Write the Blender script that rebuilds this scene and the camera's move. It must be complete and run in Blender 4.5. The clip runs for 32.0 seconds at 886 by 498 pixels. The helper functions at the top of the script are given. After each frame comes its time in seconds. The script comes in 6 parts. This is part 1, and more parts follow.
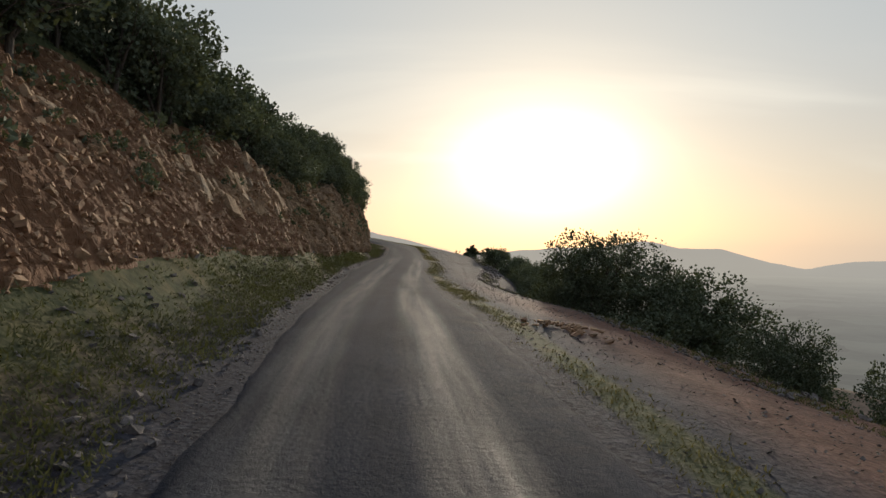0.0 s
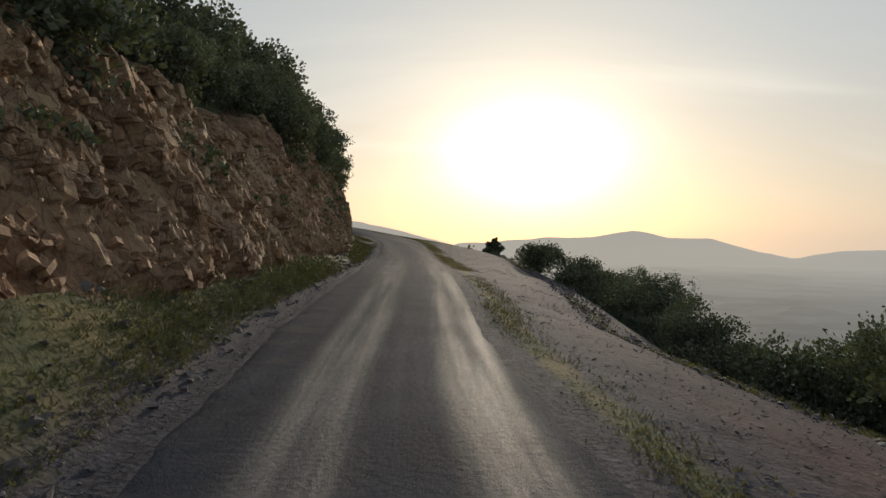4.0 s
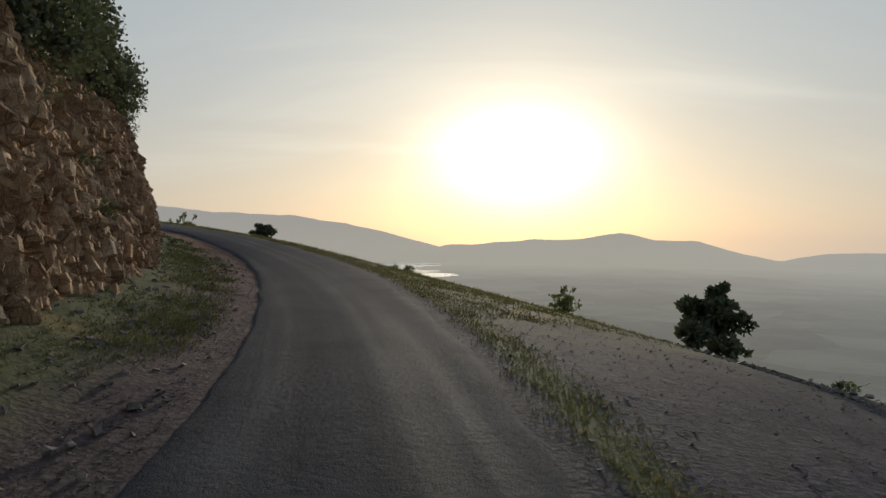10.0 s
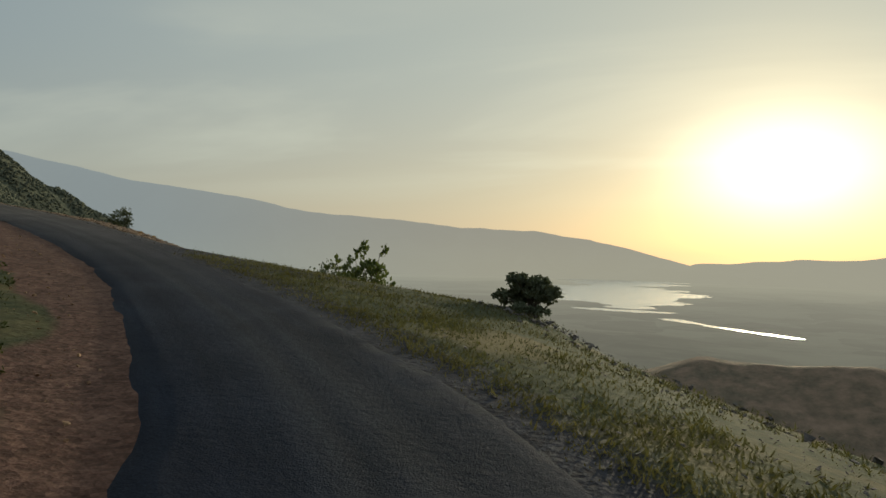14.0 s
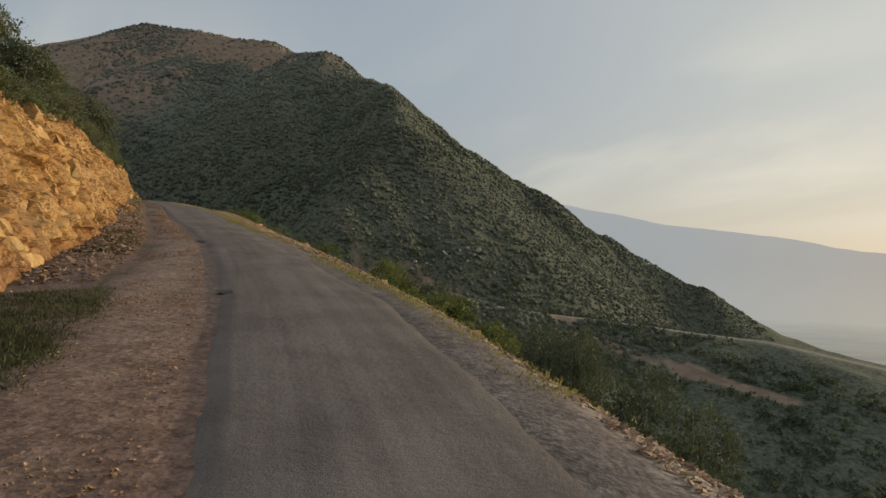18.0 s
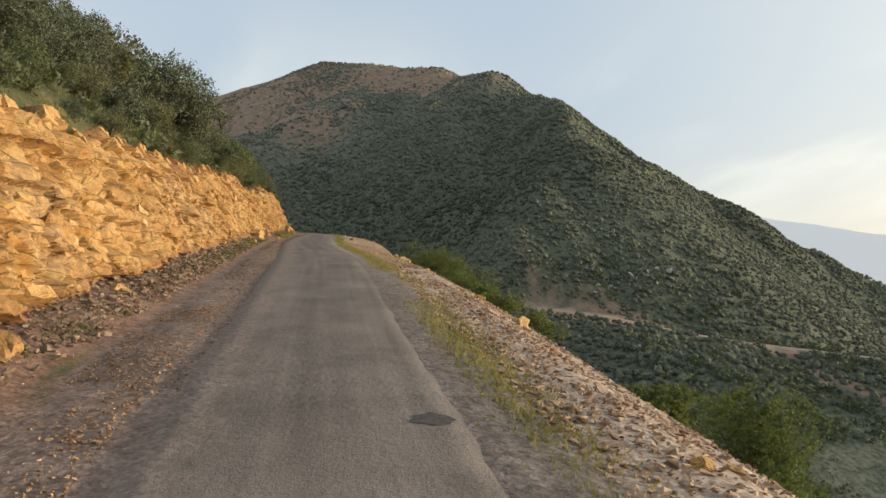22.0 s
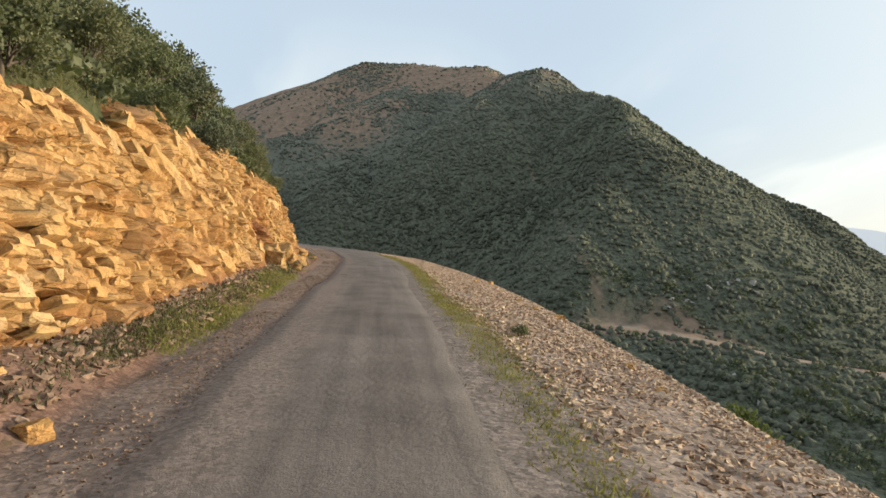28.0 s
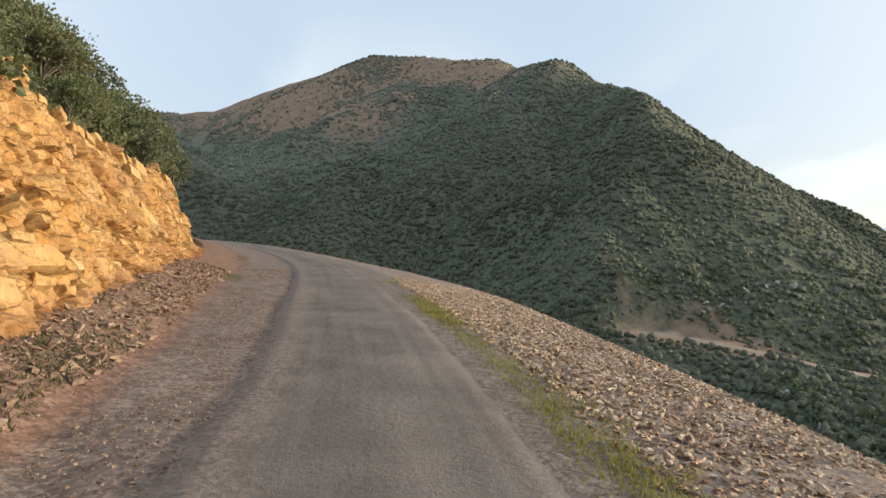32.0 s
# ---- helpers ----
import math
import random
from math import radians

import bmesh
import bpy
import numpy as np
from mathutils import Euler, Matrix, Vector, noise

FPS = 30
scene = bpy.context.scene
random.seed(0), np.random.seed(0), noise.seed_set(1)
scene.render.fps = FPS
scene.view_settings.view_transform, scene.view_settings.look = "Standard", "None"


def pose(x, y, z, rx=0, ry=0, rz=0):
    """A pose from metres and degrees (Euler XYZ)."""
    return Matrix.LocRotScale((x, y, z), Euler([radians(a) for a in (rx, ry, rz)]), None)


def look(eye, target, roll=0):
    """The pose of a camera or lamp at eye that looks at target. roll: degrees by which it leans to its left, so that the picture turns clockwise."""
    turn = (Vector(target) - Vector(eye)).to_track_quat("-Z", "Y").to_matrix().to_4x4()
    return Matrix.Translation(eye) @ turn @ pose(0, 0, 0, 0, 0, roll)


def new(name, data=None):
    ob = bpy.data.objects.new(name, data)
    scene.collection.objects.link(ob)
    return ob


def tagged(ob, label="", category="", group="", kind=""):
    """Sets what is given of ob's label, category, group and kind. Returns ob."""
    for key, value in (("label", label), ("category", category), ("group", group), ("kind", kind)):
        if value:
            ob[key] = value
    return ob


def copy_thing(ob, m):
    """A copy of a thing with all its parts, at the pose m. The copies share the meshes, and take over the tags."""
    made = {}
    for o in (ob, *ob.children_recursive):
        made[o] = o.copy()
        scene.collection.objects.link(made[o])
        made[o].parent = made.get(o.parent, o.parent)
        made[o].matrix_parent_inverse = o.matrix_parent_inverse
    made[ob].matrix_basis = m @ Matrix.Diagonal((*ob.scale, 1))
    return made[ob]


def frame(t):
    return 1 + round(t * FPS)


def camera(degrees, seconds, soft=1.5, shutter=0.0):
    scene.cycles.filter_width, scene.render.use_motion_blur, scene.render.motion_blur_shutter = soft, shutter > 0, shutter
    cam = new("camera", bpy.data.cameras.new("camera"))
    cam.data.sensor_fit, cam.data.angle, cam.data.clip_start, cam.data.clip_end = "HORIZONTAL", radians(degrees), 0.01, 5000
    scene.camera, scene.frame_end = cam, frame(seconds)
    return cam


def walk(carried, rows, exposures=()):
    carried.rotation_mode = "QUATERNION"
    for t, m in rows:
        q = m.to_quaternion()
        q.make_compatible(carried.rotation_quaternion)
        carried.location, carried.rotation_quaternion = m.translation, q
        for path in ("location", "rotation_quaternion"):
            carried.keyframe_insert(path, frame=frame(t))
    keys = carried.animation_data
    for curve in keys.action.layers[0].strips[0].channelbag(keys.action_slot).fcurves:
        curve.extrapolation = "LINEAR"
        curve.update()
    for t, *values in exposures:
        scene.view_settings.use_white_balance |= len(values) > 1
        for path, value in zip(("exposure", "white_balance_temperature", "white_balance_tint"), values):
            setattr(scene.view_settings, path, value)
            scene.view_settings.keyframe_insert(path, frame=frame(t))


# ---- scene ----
cam = camera(67.0, 32.0)
PATH = [
    (0, (0.0, -0.0, 1.6), (0.087, 1.998, 1.587), 0.34),
    (0.5, (-0.134, 2.457, 1.65), (-0.043, 4.455, 1.636), 0.22),
    (1, (-0.242, 4.864, 1.705), (-0.15, 6.862, 1.689), 0.25),
    (1.5, (-0.39, 7.365, 1.777), (-0.295, 9.363, 1.757), 0.25),
    (2, (-0.574, 9.901, 1.887), (-0.471, 11.898, 1.859), 0.40),
    (2.5, (-0.748, 12.54, 1.985), (-0.639, 14.537, 1.95), 0.54),
    (3, (-0.845, 14.992, 1.982), (-0.731, 16.988, 1.943), 0.54),
    (3.5, (-0.87, 17.292, 1.891), (-0.754, 19.288, 1.849), 0.41),
    (4, (-0.858, 19.668, 1.795), (-0.74, 21.664, 1.752), 0.25),
    (4.5, (-0.843, 22.343, 1.776), (-0.721, 24.339, 1.733), 0.18),
    (5, (-0.832, 25.355, 1.85), (-0.702, 27.351, 1.805), 0.22),
    (5.5, (-0.763, 28.434, 1.939), (-0.624, 30.428, 1.891), 0.27),
    (6, (-0.698, 31.555, 2.021), (-0.544, 33.548, 1.971), 0.24),
    (6.5, (-0.565, 34.812, 2.094), (-0.404, 36.805, 2.04), 0.36),
    (7, (-0.499, 38.109, 2.214), (-0.332, 40.101, 2.154), 0.63),
    (7.5, (-0.477, 41.426, 2.265), (-0.304, 43.418, 2.204), 0.62),
    (8, (-0.429, 44.795, 2.266), (-0.256, 46.787, 2.208), 0.47),
    (8.5, (-0.438, 48.108, 2.271), (-0.267, 50.1, 2.218), 0.16),
    (9, (-0.515, 51.435, 2.297), (-0.348, 53.428, 2.25), 0.18),
    (9.5, (-0.591, 54.821, 2.41), (-0.427, 56.814, 2.368), 0.38),
    (10, (-0.773, 57.977, 2.546), (-0.613, 59.97, 2.508), 0.43),
    (10.5, (-0.993, 61.259, 2.659), (-0.846, 63.253, 2.623), 0.60),
    (11, (-1.254, 64.39, 2.789), (-1.141, 66.387, 2.753), 0.84),
    (11.5, (-1.691, 67.561, 2.907), (-1.644, 69.561, 2.876), 0.78),
    (12, (-2.243, 70.497, 3.037), (-2.273, 72.497, 3.007), 0.84),
    (12.5, (-2.991, 73.451, 3.15), (-3.116, 75.447, 3.125), 1.03),
    (13, (-3.668, 75.848, 3.288), (-3.92, 77.832, 3.267), 1.27),
    (13.5, (-4.367, 77.726, 3.424), (-4.759, 79.687, 3.414), 1.34),
    (14, (-5.208, 79.532, 3.606), (-5.756, 81.456, 3.605), 1.34),
    (14.5, (-6.23, 81.294, 3.832), (-6.947, 83.161, 3.838), 1.29),
    (15, (-7.658, 83.171, 4.098), (-8.551, 84.96, 4.112), 1.26),
    (15.5, (-9.719, 85.32, 4.398), (-10.788, 87.01, 4.422), 1.36),
    (16, (-12.45, 87.768, 4.729), (-13.692, 89.335, 4.768), 1.59),
    (16.5, (-15.482, 90.016, 5.124), (-16.87, 91.456, 5.171), 1.89),
    (17, (-18.824, 92.022, 5.531), (-20.343, 93.322, 5.588), 2.03),
    (17.5, (-22.377, 93.742, 5.948), (-24.008, 94.898, 6.017), 2.10),
    (18, (-25.828, 95.199, 6.311), (-27.547, 96.218, 6.389), 2.12),
    (18.5, (-28.959, 96.268, 6.636), (-30.741, 97.171, 6.73), 1.97),
    (19, (-32.191, 97.144, 7.049), (-34.02, 97.946, 7.155), 2.53),
    (19.5, (-35.462, 97.898, 7.424), (-37.314, 98.644, 7.542), 2.40),
    (20, (-38.656, 98.573, 7.765), (-40.526, 99.271, 7.886), 2.25),
    (20.5, (-41.808, 99.183, 8.131), (-43.691, 99.846, 8.252), 2.18),
    (21, (-45.02, 99.812, 8.493), (-46.917, 100.434, 8.614), 1.64),
    (21.5, (-48.887, 100.24, 8.989), (-50.794, 100.832, 9.109), 1.52),
    (22, (-52.727, 100.642, 9.434), (-54.642, 101.205, 9.554), 1.37),
    (22.5, (-56.268, 100.98, 9.847), (-58.191, 101.517, 9.971), 1.40),
    (23, (-59.569, 101.349, 10.235), (-61.497, 101.861, 10.367), 1.64),
    (23.5, (-63.003, 101.733, 10.644), (-64.935, 102.23, 10.775), 1.86),
    (24, (-66.517, 102.076, 11.052), (-68.452, 102.566, 11.186), 1.97),
    (24.5, (-70.024, 102.479, 11.457), (-71.961, 102.958, 11.593), 1.97),
    (25, (-73.387, 102.868, 11.867), (-75.326, 103.339, 12.002), 1.92),
    (25.5, (-76.955, 103.299, 12.246), (-78.896, 103.764, 12.381), 1.69),
    (26, (-80.085, 103.529, 12.533), (-82.027, 103.99, 12.668), 1.62),
    (26.5, (-82.824, 103.587, 12.741), (-84.767, 104.045, 12.874), 1.70),
    (27, (-85.459, 103.637, 12.939), (-87.402, 104.093, 13.07), 1.83),
    (27.5, (-88.275, 103.845, 13.198), (-90.218, 104.298, 13.328), 1.91),
    (28, (-91.319, 104.24, 13.529), (-93.264, 104.69, 13.658), 1.92),
    (28.5, (-94.617, 104.654, 13.855), (-96.561, 105.105, 13.984), 1.96),
    (29, (-97.699, 105.091, 14.171), (-99.644, 105.537, 14.298), 2.00),
    (29.5, (-101.08, 105.478, 14.495), (-103.026, 105.922, 14.622), 2.14),
    (30, (-104.335, 105.913, 14.812), (-106.282, 106.354, 14.936), 2.28),
    (30.5, (-107.625, 106.309, 15.106), (-109.573, 106.747, 15.228), 2.48),
    (31, (-110.945, 106.715, 15.425), (-112.894, 107.149, 15.545), 2.44),
    (31.5, (-114.35, 107.11, 15.701), (-116.3, 107.541, 15.82), 2.15),
    (32, (-117.648, 107.432, 15.981), (-119.598, 107.859, 16.1), 2.13),
]
EXPOSURES = [(0, -0.12, 5950, 9), (9.2, -0.12, 5950, 8), (10.8, -0.42, 5750, 6), (12, -0.45, 5850, 4), (13.2, -0.4, 6200, -2), (15.5, -0.32, 6300, -3), (16.8, -0.22, 6350, 4), (17.6, -0.04, 6500, 7), (18.4, 0.24, 6550, 8), (19.0, 0.48, 6600, 8), (20.0, 0.54, 6500, 9), (22, 0.73, 6400, 7), (25, 0.88, 6260, 6), (29, 0.92, 6200, 6), (32, 0.96, 6080, 7)]  # seconds, stops, kelvin, tint
walk(cam, [(t, look(eye, target, roll)) for t, eye, target, roll in PATH], exposures=EXPOSURES)

import itertools

# ---- light ----
SUN_AZ, SUN_EL = radians(11.1), radians(6.9)  # azimuth clockwise from +y
SUN_DIR = Vector((math.sin(SUN_AZ) * math.cos(SUN_EL), math.cos(SUN_AZ) * math.cos(SUN_EL), math.sin(SUN_EL)))


class Nodes:
    """A short way to write node trees."""

    def __init__(self, tree):
        self.tree = tree
        tree.nodes.clear()

    def add(self, kind):
        return self.tree.nodes.new(kind)

    def link(self, a, b):
        self.tree.links.new(a, b)

    def put(self, value, socket):
        if isinstance(value, bpy.types.NodeSocket):
            self.link(value, socket)
        else:
            socket.default_value = value

    def math(self, op, a, b=0.0, c=0.0, clamp=False):
        n = self.add("ShaderNodeMath")
        n.operation, n.use_clamp = op, clamp
        for i, v in enumerate((a, b, c)):
            self.put(v, n.inputs[i])
        return n.outputs[0]

    def mix(self, f, a, b, blend="MIX"):
        n = self.add("ShaderNodeMix")
        n.data_type, n.blend_type = "RGBA", blend
        self.put(f, n.inputs[0])
        for v, i in ((a, 6), (b, 7)):
            self.put((*v, 1.0) if isinstance(v, tuple) and len(v) == 3 else v, n.inputs[i])
        return n.outputs[2]

    def noise(self, vec, scale, detail=4.0, rough=0.55, distort=0.0):
        n = self.add("ShaderNodeTexNoise")
        if vec is not None:
            self.link(vec, n.inputs["Vector"])
        for k, v in (("Scale", scale), ("Detail", detail), ("Roughness", rough), ("Distortion", distort)):
            n.inputs[k].default_value = v
        return n.outputs[0]

    def voronoi(self, vec, scale, feature="F1", out="Distance"):
        n = self.add("ShaderNodeTexVoronoi")
        n.feature = feature
        self.link(vec, n.inputs["Vector"])
        n.inputs["Scale"].default_value = scale
        return n.outputs[out]

    def ramp(self, f, *stops):
        n = self.add("ShaderNodeValToRGB")
        while len(n.color_ramp.elements) < len(stops):
            n.color_ramp.elements.new(0.5)
        for e, (p, c) in zip(n.color_ramp.elements, stops):
            e.position = p
            e.color = (*c, 1) if isinstance(c, tuple) else (c, c, c, 1)
        self.link(f, n.inputs[0])
        return n.outputs[0]

    def span(self, v, a, b, lo=0.0, hi=1.0):
        n = self.add("ShaderNodeMapRange")
        n.interpolation_type = "SMOOTHSTEP"
        self.link(v, n.inputs[0])
        for i, q in enumerate((a, b, lo, hi)):
            n.inputs[i + 1].default_value = q
        return n.outputs[0]

    def vec(self, op, a, b=None, out=0):
        n = self.add("ShaderNodeVectorMath")
        n.operation = op
        for i, v in enumerate((a, b)):
            if v is not None:
                self.put(v, n.inputs[i])
        return n.outputs[out]

    def shade(self, colour):
        n = self.add("ShaderNodeSeparateColor")
        self.link(colour, n.inputs[0])
        return n.outputs[0]

    def color_noise(self, vec, scale):
        n = self.add("ShaderNodeTexNoise")
        self.link(vec, n.inputs["Vector"])
        n.inputs["Scale"].default_value = scale
        return n.outputs["Color"]

    def uv(self, name):
        n = self.add("ShaderNodeUVMap")
        n.uv_map = name
        return n.outputs[0]

    def attribute(self, name):
        n = self.add("ShaderNodeAttribute")
        n.attribute_name = name
        return n

    def scaled(self, vec, scale):
        n = self.add("ShaderNodeMapping")
        self.link(vec, n.inputs[0])
        n.inputs["Scale"].default_value = scale
        return n.outputs[0]


def build_world():
    w = bpy.data.worlds.new("evening_sky")
    scene.world = w
    w.use_nodes = True
    n = Nodes(w.node_tree)
    way = n.vec("NORMALIZE", n.add("ShaderNodeTexCoord").outputs["Generated"])
    sky = n.add("ShaderNodeTexSky")
    sky.sky_type, sky.sun_disc, sky.sun_elevation, sky.sun_rotation = "NISHITA", False, SUN_EL, SUN_AZ
    sky.dust_density, sky.air_density, sky.altitude = 3.0, 1.2, 900
    part = n.add("ShaderNodeSeparateXYZ")
    n.link(way, part.inputs[0])
    up = part.outputs[2]
    flat = n.vec("NORMALIZE", n.vec("ADD", n.vec("MULTIPLY", n.vec("SUBTRACT", way, tuple(SUN_DIR)), (0.8, 0.8, 1.42)), tuple(SUN_DIR)))
    toward = n.vec("DOT_PRODUCT", way, tuple(SUN_DIR), out=1)
    # thin high haze: pale, whiter and warmer round the sun, bluer away from it
    side = n.span(toward, 0.2, 1.02)
    veil = n.mix(side, (0.325, 0.368, 0.425), (0.56, 0.55, 0.51))
    veil = n.mix(n.span(toward, -0.2, -0.9), veil, (0.50, 0.50, 0.52))  # unseen sky opposite the sun, brightened to fill the shaded faces
    low = n.span(up, -0.02, 0.30)
    horizon = n.mix(side, (0.40, 0.405, 0.395), (0.68, 0.555, 0.43))
    veil = n.mix(low, horizon, veil)
    # streaks of cirrus, drawn out along the horizon
    comb = n.add("ShaderNodeCombineXYZ")
    lift = n.math("ADD", n.math("MAXIMUM", up, 0.0), 0.22)
    n.link(n.math("DIVIDE", part.outputs[0], lift), comb.inputs[0])
    n.link(n.math("DIVIDE", part.outputs[1], lift), comb.inputs[1])
    streak = n.noise(n.scaled(comb.outputs[0], (0.55, 1.5, 1.0)), 0.9, 5.0, 0.5, 0.5)
    cloud = n.math("MULTIPLY", n.span(streak, 0.44, 0.70), n.math("MULTIPLY", n.span(up, 0.03, 0.16), n.span(up, 0.42, 0.22)))
    pale = n.mix(side, (0.52, 0.52, 0.50), (0.78, 0.72, 0.61))
    veil = n.mix(n.math("MULTIPLY", cloud, 0.8), veil, pale)
    # aureole of the low sun in haze
    gap = n.math("ARCCOSINE", n.math("MINIMUM", n.vec("DOT_PRODUCT", flat, tuple(SUN_DIR), out=1), 1.0))
    core = n.math("MULTIPLY", n.math("EXPONENT", n.math("MULTIPLY", n.math("POWER", n.math("DIVIDE", gap, 0.096), 2.4), -1.0)), 1.0)
    halo = n.math("MULTIPLY", n.math("EXPONENT", n.math("DIVIDE", gap, -0.22)), 0.26)
    g1 = n.vec("SCALE", (1.0, 0.95, 0.82))
    n.link(core, g1.node.inputs["Scale"])
    g2 = n.vec("SCALE", (1.0, 0.87, 0.66))
    n.link(halo, g2.node.inputs["Scale"])
    total = n.vec("ADD", n.vec("ADD", veil, g1), g2)
    base = n.add("ShaderNodeBackground")
    n.link(sky.outputs[0], base.inputs[0])
    base.inputs[1].default_value = 0.02
    haze = n.add("ShaderNodeBackground")
    n.link(total, haze.inputs[0])
    haze.inputs[1].default_value = 0.92
    both = n.add("ShaderNodeAddShader")
    n.link(base.outputs[0], both.inputs[0])
    n.link(haze.outputs[0], both.inputs[1])
    out = n.add("ShaderNodeOutputWorld")
    n.link(both.outputs[0], out.inputs[0])


build_world()
sun = new("sun", bpy.data.lights.new("sun", "SUN"))
sun.data.energy, sun.data.angle, sun.data.color = 3.6, radians(1.5), (1.0, 0.80, 0.57)
sun.matrix_world = look(SUN_DIR * 50, (0, 0, 0))

# ---- materials ----


def material(name):
    m = bpy.data.materials.new(name)
    m.use_nodes = True
    n = Nodes(m.node_tree)
    out = n.add("ShaderNodeOutputMaterial")
    bs = n.add("ShaderNodeBsdfPrincipled")
    n.link(bs.outputs[0], out.inputs[0])
    geo = n.add("ShaderNodeNewGeometry").outputs["Position"]
    return m, n, bs, geo


def bump(n, bs, height, strength=0.4, dist=0.05):
    b = n.add("ShaderNodeBump")
    b.inputs["Strength"].default_value, b.inputs["Distance"].default_value = strength, dist
    n.link(height, b.inputs["Height"])
    n.link(b.outputs[0], bs.inputs["Normal"])


def asphalt():
    m, n, bs, geo = material("worn_asphalt")
    uv = n.uv("along")
    sep = n.add("ShaderNodeSeparateXYZ")
    n.link(uv, sep.inputs[0])
    s, u = sep.outputs[0], sep.outputs[1]
    wob = n.math("MULTIPLY", n.math("SUBTRACT", n.noise(n.scaled(geo, (0.18, 0.18, 0.18)), 1.0, 2.0), 0.5), 0.22)
    uu = n.math("ADD", u, wob)
    left = n.span(n.math("ABSOLUTE", n.math("ADD", uu, 0.75)), 0.52, 0.18)
    right = n.span(n.math("ABSOLUTE", n.math("SUBTRACT", uu, 0.72)), 0.50, 0.16)
    track = n.math("MAXIMUM", left, right)
    worn = n.math("MULTIPLY", track, n.span(n.noise(n.scaled(uv, (0.10, 2.5, 1.0)), 1.3, 3.0), 0.15, 0.75))
    worn = n.math("MULTIPLY", worn, n.span(s, 54.0, 27.0, 0.30, 1.0))
    past_bend = n.span(s, 84.0, 118.0)  # the greyer, paler stretch past the bend
    dark = n.mix(past_bend, (0.024, 0.029, 0.043), (0.180, 0.154, 0.134))
    lite = n.mix(past_bend, (0.086, 0.083, 0.080), (0.222, 0.188, 0.160))
    # worn wheel tracks; their sheen towards the sun is also painted as paler colour
    col = n.mix(n.math("MULTIPLY", worn, 0.8), dark, lite)
    grit = n.noise(geo, 65.0, 2.0, 0.7)
    patch = n.noise(geo, 0.8, 4.0, 0.6)
    col = n.mix(1.0, col, n.ramp(grit, (0.25, 0.66), (0.8, 1.36)), "MULTIPLY")
    col = n.mix(1.0, col, n.ramp(patch, (0.3, 0.78), (0.7, 1.2)), "MULTIPLY")
    long = n.noise(n.scaled(uv, (0.12, 4.0, 1.0)), 1.0, 4.0)
    col = n.mix(1.0, col, n.ramp(long, (0.3, 0.82), (0.7, 1.18)), "MULTIPLY")
    edge = n.span(n.math("ABSOLUTE", u), 1.05, 1.9)
    dust = n.mix(past_bend, (0.046, 0.048, 0.055), (0.165, 0.138, 0.116))
    col = n.mix(n.math("MULTIPLY", edge, n.span(n.noise(geo, 2.2, 4.0), 0.42, 0.66)), col, dust)
    ragged = n.math("MULTIPLY", n.math("SUBTRACT", n.noise(geo, 1.6, 4.0, 0.65), 0.5), 0.9)
    loose = n.math("MULTIPLY", past_bend, n.span(n.math("SUBTRACT", ragged, u), 0.55, 1.0))
    pebble = n.mix(n.shade(n.voronoi(geo, 26.0, out="Color")), (0.170, 0.135, 0.112), (0.330, 0.265, 0.220))
    col = n.mix(n.math("MULTIPLY", loose, 0.75), col, pebble)
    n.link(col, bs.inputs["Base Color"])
    n.link(n.math("SUBTRACT", 0.92, n.math("MULTIPLY", worn, n.math("SUBTRACT", 0.26, n.math("MULTIPLY", past_bend, 0.20)))), bs.inputs["Roughness"])
    n.link(n.math("ADD", 0.07, n.math("MULTIPLY", worn, 0.17)), bs.inputs["Specular IOR Level"])
    bump(n, bs, n.math("ADD", n.noise(geo, 90.0, 2.0), n.math("MULTIPLY", n.noise(geo, 14.0, 3.0), 1.5)), 0.55, 0.02)
    return m


